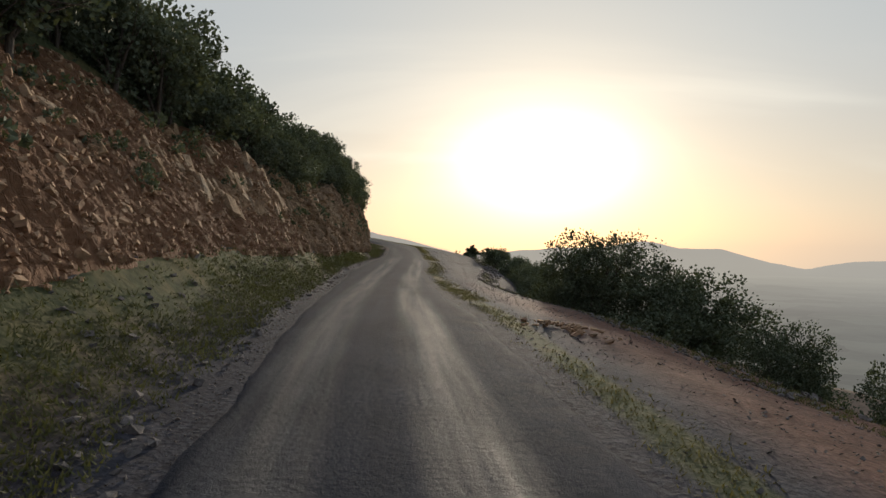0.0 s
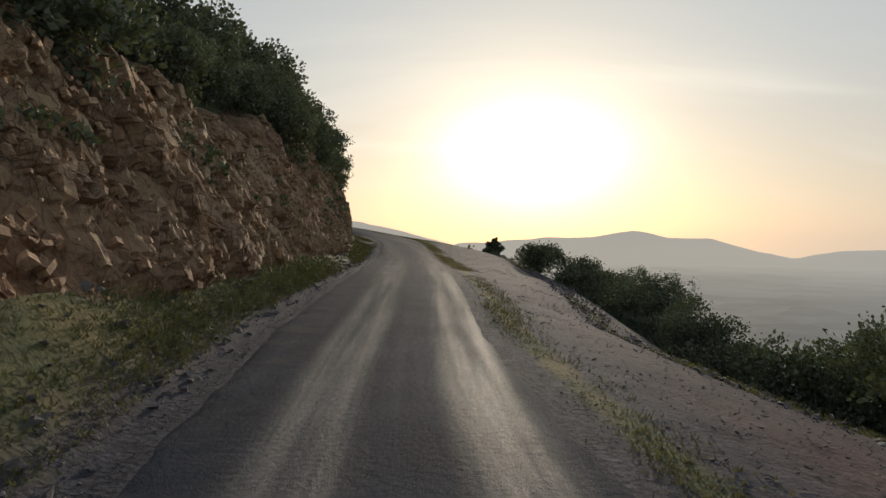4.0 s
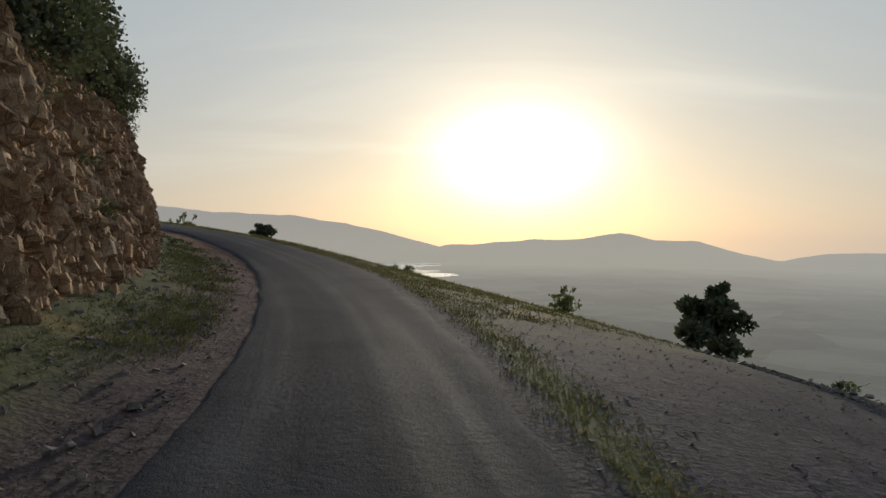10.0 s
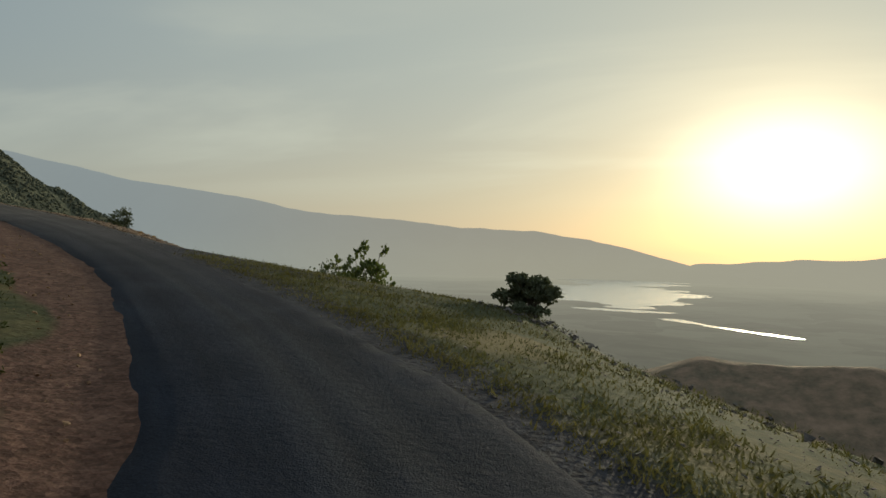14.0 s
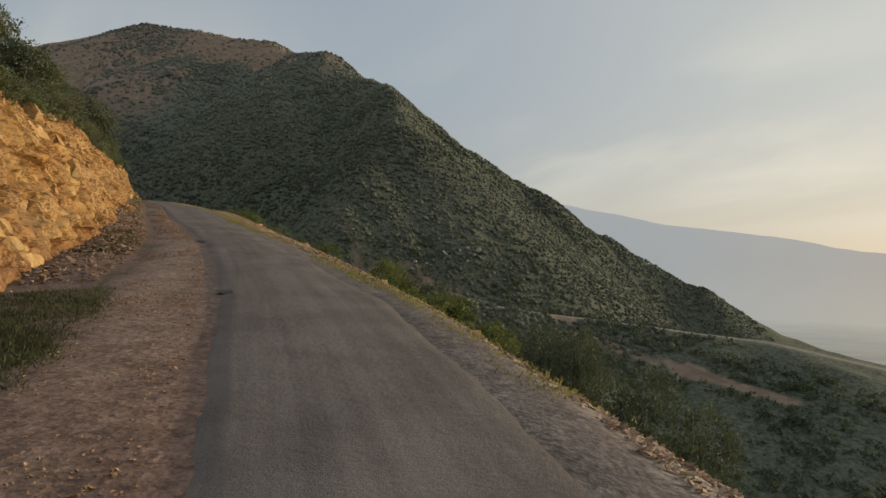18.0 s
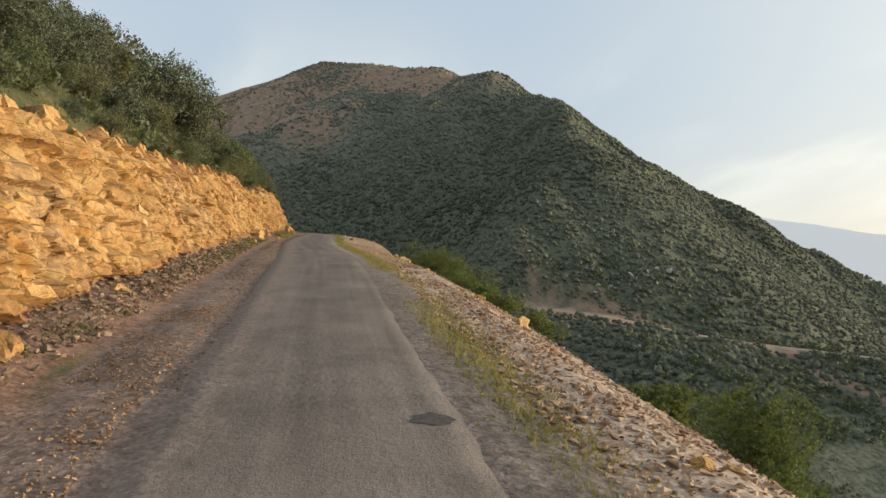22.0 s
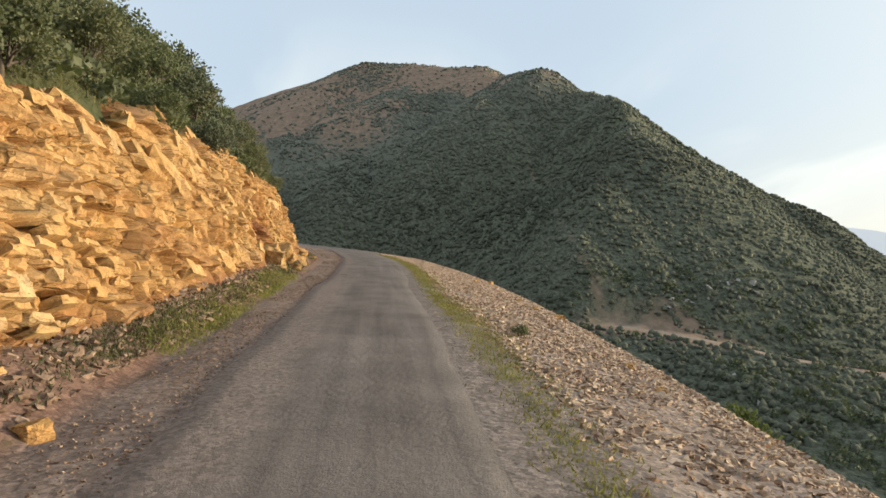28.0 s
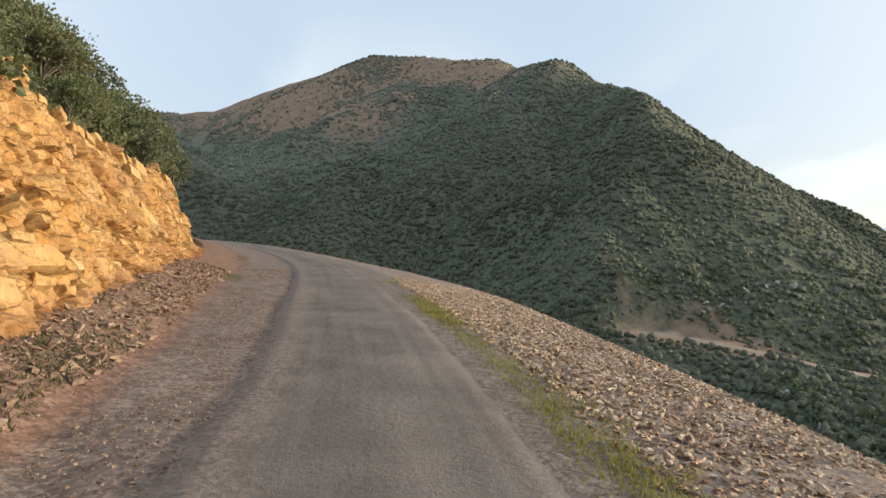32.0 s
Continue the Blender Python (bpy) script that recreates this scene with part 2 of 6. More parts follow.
def earth():
    """Verge and slopes: red soil, gravel, dry rubble and moss-green turf, told apart by the masks on the mesh."""
    m, n, bs, geo = material("soil_and_gravel")
    at = n.attribute("kinds")
    sep = n.add("ShaderNodeSeparateColor")
    n.link(at.outputs["Color"], sep.inputs[0])
    green, warm, red = sep.outputs[0], sep.outputs[1], sep.outputs[2]
    fine, mid, big = n.noise(geo, 28.0, 4.0, 0.65), n.noise(geo, 3.2, 5.0, 0.6), n.noise(geo, 0.5, 4.0)
    cell = n.shade(n.voronoi(geo, 16.0, out="Color"))
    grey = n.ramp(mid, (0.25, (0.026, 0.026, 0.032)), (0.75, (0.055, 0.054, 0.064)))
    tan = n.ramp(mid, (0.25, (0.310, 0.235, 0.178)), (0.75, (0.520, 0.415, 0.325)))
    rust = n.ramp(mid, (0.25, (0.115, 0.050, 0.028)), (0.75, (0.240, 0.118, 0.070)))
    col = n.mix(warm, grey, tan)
    col = n.mix(n.math("MULTIPLY", red, 0.9), col, rust)
    col = n.mix(1.0, col, n.ramp(cell, (0.0, 0.72), (1.0, 1.3)), "MULTIPLY")
    col = n.mix(1.0, col, n.ramp(fine, (0.25, 0.58), (0.75, 1.45)), "MULTIPLY")
    turf = n.ramp(n.noise(geo, 9.0, 4.0), (0.3, (0.034, 0.042, 0.018)), (0.7, (0.092, 0.096, 0.042)))
    dry = n.ramp(fine, (0.3, (0.115, 0.092, 0.038)), (0.7, (0.235, 0.185, 0.085)))
    turf = n.mix(n.span(big, 0.50, 0.72), turf, dry)
    clump = n.math("ADD", n.math("MULTIPLY", mid, 0.6), n.math("MULTIPLY", n.noise(geo, 1.1, 3.0), 0.4))
    spot = n.span(n.math("ADD", n.math("MULTIPLY", green, 0.75), n.math("MULTIPLY", clump, 0.6)), 0.62, 0.92)
    col = n.mix(spot, col, turf)
    n.link(col, bs.inputs["Base Color"])
    bs.inputs["Roughness"].default_value = 0.94
    bs.inputs["Specular IOR Level"].default_value = 0.15
    bump(n, bs, n.math("ADD", n.math("MULTIPLY", n.voronoi(geo, 14.0), 0.7), n.math("ADD", fine, mid)), 0.5, 0.03)
    return m


def rock(name, light, deep, soil, strata, stain):
    """Broken rock: blocks of slightly different colour, fine cracks along the bedding, rust and earth in places."""
    m, n, bs, geo = material(name)
    at = n.attribute("kinds")
    sep = n.add("ShaderNodeSeparateColor")
    n.link(at.outputs["Color"], sep.inputs[0])
    cellv, earthy = sep.outputs[0], sep.outputs[2]
    warp = n.vec("ADD", n.scaled(geo, strata), n.scaled(n.color_noise(geo, 1.7), (0.35, 0.35, 0.35)))
    a, b, c = n.noise(warp, 1.1, 6.0, 0.65, 0.3), n.noise(warp, 5.5, 6.0, 0.7), n.noise(geo, 45.0, 3.0, 0.6)
    col = n.mix(n.span(n.math("ADD", n.math("MULTIPLY", a, 0.6), n.math("MULTIPLY", cellv, 0.4)), 0.28, 0.72), deep, light)
    col = n.mix(n.math("MULTIPLY", n.span(n.noise(geo, 0.45, 4.0, 0.6, 0.6), 0.50, 0.66), 0.5), col, tuple(0.78 * x + 0.07 for x in light))
    col = n.mix(n.math("MULTIPLY", n.span(n.noise(geo, 0.8, 4.0, 0.6, 0.8), 0.54, 0.68), 0.65), col, stain)
    col = n.mix(1.0, col, n.ramp(b, (0.25, 0.62), (0.75, 1.28)), "MULTIPLY")
    col = n.mix(1.0, col, n.ramp(c, (0.3, 0.82), (0.7, 1.16)), "MULTIPLY")
    bed = n.vec("ADD", n.scaled(geo, strata), n.scaled(n.color_noise(geo, 5.0), (0.09, 0.09, 0.09)))
    split = n.span(n.voronoi(bed, 2.1, "DISTANCE_TO_EDGE"), 0.040, 0.008)
    hair = n.span(n.voronoi(bed, 6.5, "DISTANCE_TO_EDGE"), 0.06, 0.012)
    some = n.span(n.noise(geo, 1.4, 3.0), 0.42, 0.58)
    crack = n.math("MAXIMUM", n.math("MULTIPLY", split, 0.55), n.math("MULTIPLY", hair, n.math("MULTIPLY", some, 0.4)))
    col = n.mix(n.math("MULTIPLY", crack, n.math("SUBTRACT", 1.0, earthy)), col, tuple(0.32 * x for x in deep))
    col = n.mix(earthy, col, n.mix(b, tuple(0.6 * x for x in soil), tuple(1.4 * x for x in soil)))
    n.link(col, bs.inputs["Base Color"])
    bs.inputs["Roughness"].default_value = 0.9
    bs.inputs["Specular IOR Level"].default_value = 0.2
    bump(n, bs, n.math("SUBTRACT", n.math("ADD", n.math("MULTIPLY", b, 0.8), n.math("MULTIPLY", c, 0.4)), n.math("MULTIPLY", crack, 0.9)), 0.8, 0.05)
    return m


def blocks(name, pale, mid, deep, grey):
    """Broken blocks, each of a slightly different colour, with rusty and weathered faces."""
    m, n, bs, geo = material(name)
    f = n.math("FRACT", n.math("ADD", n.add("ShaderNodeNewGeometry").outputs["Random Per Island"], n.add("ShaderNodeObjectInfo").outputs["Random"]))
    where = n.noise(geo, 0.9, 4.0, 0.6, 0.4)
    f = n.math("ADD", n.math("MULTIPLY", f, 0.42), n.span(where, 0.28, 0.72, 0.0, 0.58))
    col = n.ramp(f, (0.0, deep), (0.30, mid), (0.72, pale), (1.0, grey))
    big, fine, grit = n.noise(geo, 0.55, 4.0, 0.6, 0.5), n.noise(geo, 5.0, 6.0, 0.68, 0.4), n.noise(geo, 42.0, 3.0, 0.65)
    col = n.mix(n.math("MULTIPLY", n.span(big, 0.47, 0.66), 0.65), col, mid)
    col = n.mix(n.math("MULTIPLY", n.span(n.noise(geo, 2.1, 5.0, 0.65), 0.55, 0.72), 0.6), col, deep)
    col = n.mix(1.0, col, n.ramp(fine, (0.28, 0.56), (0.72, 1.32)), "MULTIPLY")
    seam = n.noise(n.scaled(geo, (1.0, 1.0, 2.2)), 2.6, 5.0, 0.6, 0.8)
    col = n.mix(n.math("MULTIPLY", n.span(n.math("ABSOLUTE", n.math("SUBTRACT", seam, 0.5)), 0.022, 0.004), 0.6), col, tuple(0.45 * x for x in deep))
    col = n.mix(1.0, col, n.ramp(grit, (0.3, 0.84), (0.7, 1.14)), "MULTIPLY")
    n.link(col, bs.inputs["Base Color"])
    bs.inputs["Roughness"].default_value = 0.92
    bs.inputs["Specular IOR Level"].default_value = 0.15
    bump(n, bs, n.math("ADD", fine, n.math("MULTIPLY", grit, 0.35)), 0.75, 0.05)
    return m


def stone(name, a, b):
    m, n, bs, geo = material(name)
    rnd = n.add("ShaderNodeNewGeometry").outputs["Random Per Island"]
    oi = n.add("ShaderNodeObjectInfo").outputs["Random"]
    f = n.math("FRACT", n.math("ADD", rnd, oi))
    col = n.mix(f, a, b)
    col = n.mix(1.0, col, n.ramp(n.noise(geo, 14.0, 4.0), (0.3, 0.65), (0.7, 1.3)), "MULTIPLY")
    n.link(col, bs.inputs["Base Color"])
    bs.inputs["Roughness"].default_value = 0.9
    bump(n, bs, n.noise(geo, 30.0, 4.0), 0.6, 0.03)
    return m


def leaf(name, a, b, c, glow=0.36):
    """Leaves: colour varies from leaf to leaf and from plant to plant; light shines through a little."""
    m, n, bs, geo = material(name)
    rnd = n.add("ShaderNodeNewGeometry").outputs["Random Per Island"]
    oi = n.add("ShaderNodeObjectInfo").outputs["Random"]
    col = n.mix(rnd, a, b)
    col = n.mix(n.math("MULTIPLY", oi, 0.55), col, c)
    clump = n.noise(geo, 1.6, 3.0)
    col = n.mix(1.0, col, n.ramp(clump, (0.3, 0.72), (0.7, 1.28)), "MULTIPLY")
    n.link(col, bs.inputs["Base Color"])
    bs.inputs["Roughness"].default_value = 0.75
    bs.inputs["Specular IOR Level"].default_value = 0.12
    tr = n.add("ShaderNodeBsdfTranslucent")
    n.link(n.mix(1.0, col, (1.25, 1.3, 0.6), "MULTIPLY"), tr.inputs[0])
    mx = n.add("ShaderNodeMixShader")
    mx.inputs[0].default_value = glow
    n.link(bs.outputs[0], mx.inputs[1])
    n.link(tr.outputs[0], mx.inputs[2])
    out = [x for x in n.tree.nodes if x.bl_idname == "ShaderNodeOutputMaterial"][0]
    n.link(mx.outputs[0], out.inputs[0])
    return m


def woods():
    m, n, bs, geo = material("distant_scrub")
    rnd = n.add("ShaderNodeNewGeometry").outputs["Random Per Island"]
    col = n.mix(rnd, (0.098, 0.106, 0.077), (0.138, 0.143, 0.102))
    sep = n.add("ShaderNodeSeparateXYZ")
    n.link(geo, sep.inputs[0])
    col = n.mix(n.span(sep.outputs[0], -620.0, -900.0), col, n.mix(rnd, (0.135, 0.145, 0.115), (0.215, 0.218, 0.170)))  # paler, greyer with distance: haze over the far flanks put into the colour
    col = n.mix(1.0, col, n.ramp(n.noise(geo, 0.009, 5.0, 0.6), (0.34, 0.72), (0.66, 1.3)), "MULTIPLY")
    col = n.mix(1.0, col, n.ramp(n.noise(geo, 1.3, 3.0, 0.7), (0.3, 0.75), (0.7, 1.25)), "MULTIPLY")
    n.link(col, bs.inputs["Base Color"])
    bs.inputs["Roughness"].default_value = 1.0
    bs.inputs["Specular IOR Level"].default_value = 0.05
    bump(n, bs, n.noise(geo, 2.2, 3.0, 0.7), 0.8, 0.5)
    return m


def bark():
    m, n, bs, geo = material("bark")
    f = n.noise(n.scaled(geo, (9, 9, 2)), 3.0, 4.0)
    n.link(n.ramp(f, (0.3, (0.05, 0.038, 0.028)), (0.7, (0.15, 0.12, 0.095))), bs.inputs["Base Color"])
    bs.inputs["Roughness"].default_value = 0.95
    bump(n, bs, f, 0.7, 0.02)
    return m


def hill():
    """The mountain across the side valley and the slopes below the road: scrub, dry grass and bare earth between the trees."""
    m, n, bs, geo = material("scrubby_hillside")
    at = n.attribute("kinds")
    sep = n.add("ShaderNodeSeparateColor")
    n.link(at.outputs["Color"], sep.inputs[0])
    bare, red, track = sep.outputs[0], sep.outputs[1], sep.outputs[2]
    a, b, c = n.noise(geo, 0.012, 5.0), n.noise(geo, 0.11, 5.0, 0.65), n.noise(geo, 0.5, 4.0, 0.7)
    scrub = n.ramp(c, (0.38, (0.058, 0.066, 0.047)), (0.62, (0.150, 0.156, 0.108)))
    grass = n.ramp(b, (0.3, (0.175, 0.128, 0.090)), (0.7, (0.330, 0.235, 0.168)))
    f = n.span(n.math("ADD", n.math("ADD", n.math("MULTIPLY", bare, 0.9), n.math("MULTIPLY", b, 0.6)), n.math("MULTIPLY", a, 0.35)), 0.70, 1.12)
    sep2 = n.add("ShaderNodeSeparateXYZ")
    n.link(geo, sep2.inputs[0])
    # same paler tint on the far ground, standing in for haze
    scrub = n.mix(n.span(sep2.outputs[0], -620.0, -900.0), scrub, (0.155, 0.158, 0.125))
    col = n.mix(f, scrub, grass)
    col = n.mix(red, col, n.ramp(c, (0.3, (0.17, 0.065, 0.032)), (0.7, (0.34, 0.145, 0.075))))
    col = n.mix(track, col, (0.27, 0.235, 0.195))
    n.link(col, bs.inputs["Base Color"])
    bs.inputs["Roughness"].default_value = 0.95
    bs.inputs["Specular IOR Level"].default_value = 0.1
    bump(n, bs, n.math("ADD", b, c), 0.5, 1.0)
    return m


def distance(name, ground, near, far):
    """Plain and ranges kilometres off, with evening haze mixed in as emission that thickens with their distance from
    the road.
    """
    m, n, bs, geo = material(name)
    f = n.noise(geo, 0.004, 6.0, 0.65)
    g = n.noise(n.scaled(geo, (1.0, 2.0, 1.0)), 0.018, 5.0, 0.7)
    plot = n.shade(n.voronoi(n.vec("ADD", geo, n.scaled(n.color_noise(geo, 0.01), (60.0, 60.0, 0.0))), 0.0075, out="Color"))
    g = n.math("ADD", n.math("MULTIPLY", g, 0.55), n.math("MULTIPLY", plot, 0.45))
    col = n.mix(n.span(n.math("ADD", n.math("MULTIPLY", f, 0.6), n.math("MULTIPLY", g, 0.4)), 0.38, 0.62), tuple(0.55 * x for x in ground), tuple(1.4 * x for x in ground))
    n.link(col, bs.inputs["Base Color"])
    bs.inputs["Roughness"].default_value = 1.0
    bs.inputs["Specular IOR Level"].default_value = 0.0
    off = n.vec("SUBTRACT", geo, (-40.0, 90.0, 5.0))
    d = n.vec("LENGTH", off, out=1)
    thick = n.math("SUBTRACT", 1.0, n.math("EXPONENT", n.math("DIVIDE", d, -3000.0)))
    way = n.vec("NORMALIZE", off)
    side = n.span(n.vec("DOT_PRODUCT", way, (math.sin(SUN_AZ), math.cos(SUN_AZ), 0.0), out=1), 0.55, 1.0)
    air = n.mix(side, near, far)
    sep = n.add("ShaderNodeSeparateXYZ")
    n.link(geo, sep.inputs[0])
    # low mist over the far ground, painted as a paler glow
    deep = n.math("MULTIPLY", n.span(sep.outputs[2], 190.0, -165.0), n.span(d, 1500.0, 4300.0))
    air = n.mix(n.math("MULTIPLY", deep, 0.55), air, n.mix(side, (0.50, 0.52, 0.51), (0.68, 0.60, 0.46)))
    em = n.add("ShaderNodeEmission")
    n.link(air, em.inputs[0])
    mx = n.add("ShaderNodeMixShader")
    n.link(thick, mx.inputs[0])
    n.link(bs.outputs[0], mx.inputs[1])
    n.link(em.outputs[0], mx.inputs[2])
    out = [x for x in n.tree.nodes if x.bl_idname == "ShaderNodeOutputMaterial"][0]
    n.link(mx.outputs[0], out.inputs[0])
    return m


def water():
    m, n, bs, geo = material("lake_water")
    bs.inputs["Base Color"].default_value = (0.82, 0.82, 0.80, 1)
    bs.inputs["Roughness"].default_value = 0.22
    bs.inputs["Metallic"].default_value = 0.9
    bump(n, bs, n.noise(geo, 0.08, 5.0, 0.7), 0.6, 3.0)
    return m


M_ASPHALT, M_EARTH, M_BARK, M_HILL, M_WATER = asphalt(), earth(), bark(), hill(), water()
M_ROCK1 = rock("brown_cut_rock", (0.410, 0.285, 0.165), (0.230, 0.148, 0.088), (0.150, 0.076, 0.038), (1.6, 1.6, 0.7), (0.330, 0.180, 0.075))
M_ROCK2 = rock("ochre_limestone", (0.495, 0.312, 0.124), (0.335, 0.175, 0.060), (0.205, 0.092, 0.044), (0.55, 0.55, 1.7), (0.430, 0.225, 0.055))
M_BLOCK1 = blocks("brown_blocks", (0.460, 0.330, 0.208), (0.385, 0.258, 0.148), (0.240, 0.150, 0.088), (0.380, 0.320, 0.240))
M_BLOCK2 = blocks("ochre_blocks", (0.490, 0.325, 0.142), (0.435, 0.260, 0.098), (0.325, 0.165, 0.058), (0.480, 0.352, 0.188))
M_SCREE = stone("reddish_stones", (0.21, 0.115, 0.06), (0.41, 0.265, 0.15))
M_STONE1 = stone("brown_stones", (0.085, 0.074, 0.070), (0.185, 0.160, 0.145))
M_STONE3 = stone("earthy_stones", (0.135, 0.082, 0.052), (0.33, 0.235, 0.16))
M_STONE2 = stone("ochre_stones", (0.21, 0.122, 0.070), (0.46, 0.330, 0.212))
M_STONE4 = stone("pale_stones", (0.265, 0.180, 0.120), (0.520, 0.405, 0.290))
M_LEAF_DARK = leaf("evergreen_leaves", (0.074, 0.090, 0.058), (0.138, 0.156, 0.100), (0.124, 0.132, 0.088), 0.12)
M_LEAF_OLIVE = leaf("olive_leaves", (0.080, 0.100, 0.056), (0.160, 0.178, 0.104), (0.165, 0.150, 0.092), 0.3)
M_LEAF_FRESH = leaf("fresh_green_leaves", (0.066, 0.092, 0.034), (0.145, 0.170, 0.066), (0.140, 0.145, 0.064), 0.28)
M_GRASS = leaf("verge_grass", (0.060, 0.068, 0.030), (0.150, 0.140, 0.066), (0.190, 0.155, 0.088), 0.28)
# the verge grass again, paler to stand in for direct sun
M_GRASS_SUN = leaf("sunlit_verge_grass", (0.120, 0.128, 0.038), (0.260, 0.250, 0.095), (0.290, 0.235, 0.110))
M_WEEDS = leaf("bank_weeds", (0.042, 0.054, 0.025), (0.100, 0.110, 0.052), (0.110, 0.100, 0.056), 0.24)
M_DRYGRASS = leaf("dry_grass", (0.115, 0.118, 0.056), (0.220, 0.200, 0.100), (0.190, 0.165, 0.078))
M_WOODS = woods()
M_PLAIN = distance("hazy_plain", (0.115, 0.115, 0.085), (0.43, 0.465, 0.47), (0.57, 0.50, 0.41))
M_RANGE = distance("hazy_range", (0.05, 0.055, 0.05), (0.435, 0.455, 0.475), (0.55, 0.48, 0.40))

# ---- the line of the road ----
ROAD = [
    (1.74, -29.95, -0.89),
    (0.81, -13.98, -0.43),
    (0.00, -0.00, -0.02),
    (-0.57, 9.90, 0.27),
    (-0.83, 25.36, 0.23),
    (-0.50, 38.11, 0.59),
    (-0.51, 51.44, 0.68),
    (-1.25, 64.39, 1.17),
    (-2.24, 70.50, 1.42),
    (-3.67, 75.85, 1.67),
    (-5.21, 79.53, 1.99),
    (-7.66, 83.17, 2.48),
    (-12.45, 87.77, 3.11),
    (-18.82, 92.02, 3.91),
    (-25.83, 95.20, 4.69),
    (-32.19, 97.14, 5.43),
    (-45.02, 99.81, 6.87),
    (-59.57, 101.35, 8.62),
    (-73.39, 102.87, 10.25),
    (-91.32, 104.24, 11.91),
    (-104.34, 105.91, 13.19),
    (-117.65, 107.43, 14.36),
    (-125.61, 108.23, 15.02),
    (-133.62, 108.54, 15.68),
    (-145.69, 108.52, 16.66),
    (-160.96, 106.83, 17.81),
    (-193.87, 100.00, 20.26),
    (-217.96, 91.01, 21.56),
]


def between(x, *pairs):
    """Straight lines between (station, value) pairs."""
    a = np.array(pairs, float)
    return np.interp(x, a[:, 0], a[:, 1])


def spline(points, step):
    """Catmull-Rom through the points, resampled to even steps in plan."""
    p = np.array(points, float)
    p = np.vstack([2 * p[0] - p[1], p, 2 * p[-1] - p[-2]])
    out = []
    for i in range(1, len(p) - 2):
        t = np.linspace(0, 1, 24, endpoint=False)[:, None]
        k = [0.0]
        for a, b in ((i - 1, i), (i, i + 1), (i + 1, i + 2)):
            k.append(k[-1] + np.linalg.norm(p[b] - p[a]) ** 0.5)
        t = k[1] + (k[2] - k[1]) * t
        a1 = (k[1] - t) / (k[1] - k[0]) * p[i - 1] + (t - k[0]) / (k[1] - k[0]) * p[i]
        a2 = (k[2] - t) / (k[2] - k[1]) * p[i] + (t - k[1]) / (k[2] - k[1]) * p[i + 1]
        a3 = (k[3] - t) / (k[3] - k[2]) * p[i + 1] + (t - k[2]) / (k[3] - k[2]) * p[i + 2]
        b1 = (k[2] - t) / (k[2] - k[0]) * a1 + (t - k[0]) / (k[2] - k[0]) * a2
        b2 = (k[3] - t) / (k[3] - k[1]) * a2 + (t - k[1]) / (k[3] - k[1]) * a3
        out.append((k[2] - t) / (k[2] - k[1]) * b1 + (t - k[1]) / (k[2] - k[1]) * b2)
    q = np.vstack([*out, p[-2:-1]])
    d = np.r_[0, np.cumsum(np.hypot(*np.diff(q[:, :2], axis=0).T))]
    s = np.arange(0, d[-1], step)
    return np.stack([np.interp(s, d, q[:, k]) for k in range(3)], 1), s


LINE, STATION = spline(ROAD, 0.25)
STATION = STATION - STATION[np.argmin(np.hypot(LINE[:, 0], LINE[:, 1]))]
for _ in range(30):  # ease the kinks out of the heights
    LINE[1:-1, 2] = 0.25 * LINE[:-2, 2] + 0.5 * LINE[1:-1, 2] + 0.25 * LINE[2:, 2]
TANGENT = np.gradient(LINE[:, :2], axis=0)
for _ in range(12):
    TANGENT[1:-1] = 0.25 * TANGENT[:-2] + 0.5 * TANGENT[1:-1] + 0.25 * TANGENT[2:]
TANGENT /= np.linalg.norm(TANGENT, axis=1)[:, None]
S0, S1 = STATION[0], STATION[-1]


def on_road(s, u):
    """Plan place and road height at station s, u metres to the right of the middle."""
    s, u = np.asarray(s, float), np.asarray(u, float)
    x, y, z, tx, ty = (np.interp(s, STATION, v) for v in (*LINE.T, *TANGENT.T))
    return x + u * ty, y - u * tx, z


def edge_left(s):
    return between(s, (0, -1.4), (8, -1.4), (14, -1.62), (22, -1.85), (30, -2.2), (40, -2.05), (50, -1.85), (60, -1.5), (69, -1.1), (75, -0.92), (84, -0.65), (92, -0.45), (102, -0.5), (113, -0.72), (120, -0.8), (138, -1.2), (157, -1.55), (177, -1.63), (190, -1.6), (193, -1.4), (199, -1.4))


def edge_right(s):
    return between(s, (0, 1.85), (12, 1.95), (22, 1.6), (30, 1.22), (50, 1.12), (60, 1.35), (69, 1.85), (75, 2.04), (84, 1.9), (92, 1.5), (96, 1.4), (106, 1.8), (117, 2.0), (120, 1.75), (126, 1.45), (138, 1.28), (157, 1.2), (190, 1.1), (199, 1.4))


def rim_right(s):
    return between(s, (-20, 6.0), (10, 6.0), (20, 6.5), (27, 5.6), (34, 4.5), (40, 5.2), (46, 6.0), (60, 6.9), (66, 7.2), (72, 6.8), (80, 6.2), (88, 6.2), (91, 7.3), (93.5, 6.0), (96, 4.3), (98, 3.7), (102, 4.7), (105, 4.8), (109, 3.7), (114, 3.4), (122, 3.4), (135, 3.6), (140, 3.7), (158, 4.0), (164, 4.2), (181, 4.6), (192, 4.9), (204, 5.2), (225, 6.2))


def rim_drop(s):
    return between(s, (-20, -0.8), (22, -0.82), (30, -0.93), (37, -1.02), (45, -0.98), (65, -0.88), (80, -1.15), (85, -0.95), (90, -0.7), (97, -0.8), (105, -0.55), (109, -0.8), (122, -0.65), (140, -0.6), (158, -0.65), (164, -0.75), (181, -0.75), (194, -0.6), (205, -0.6))


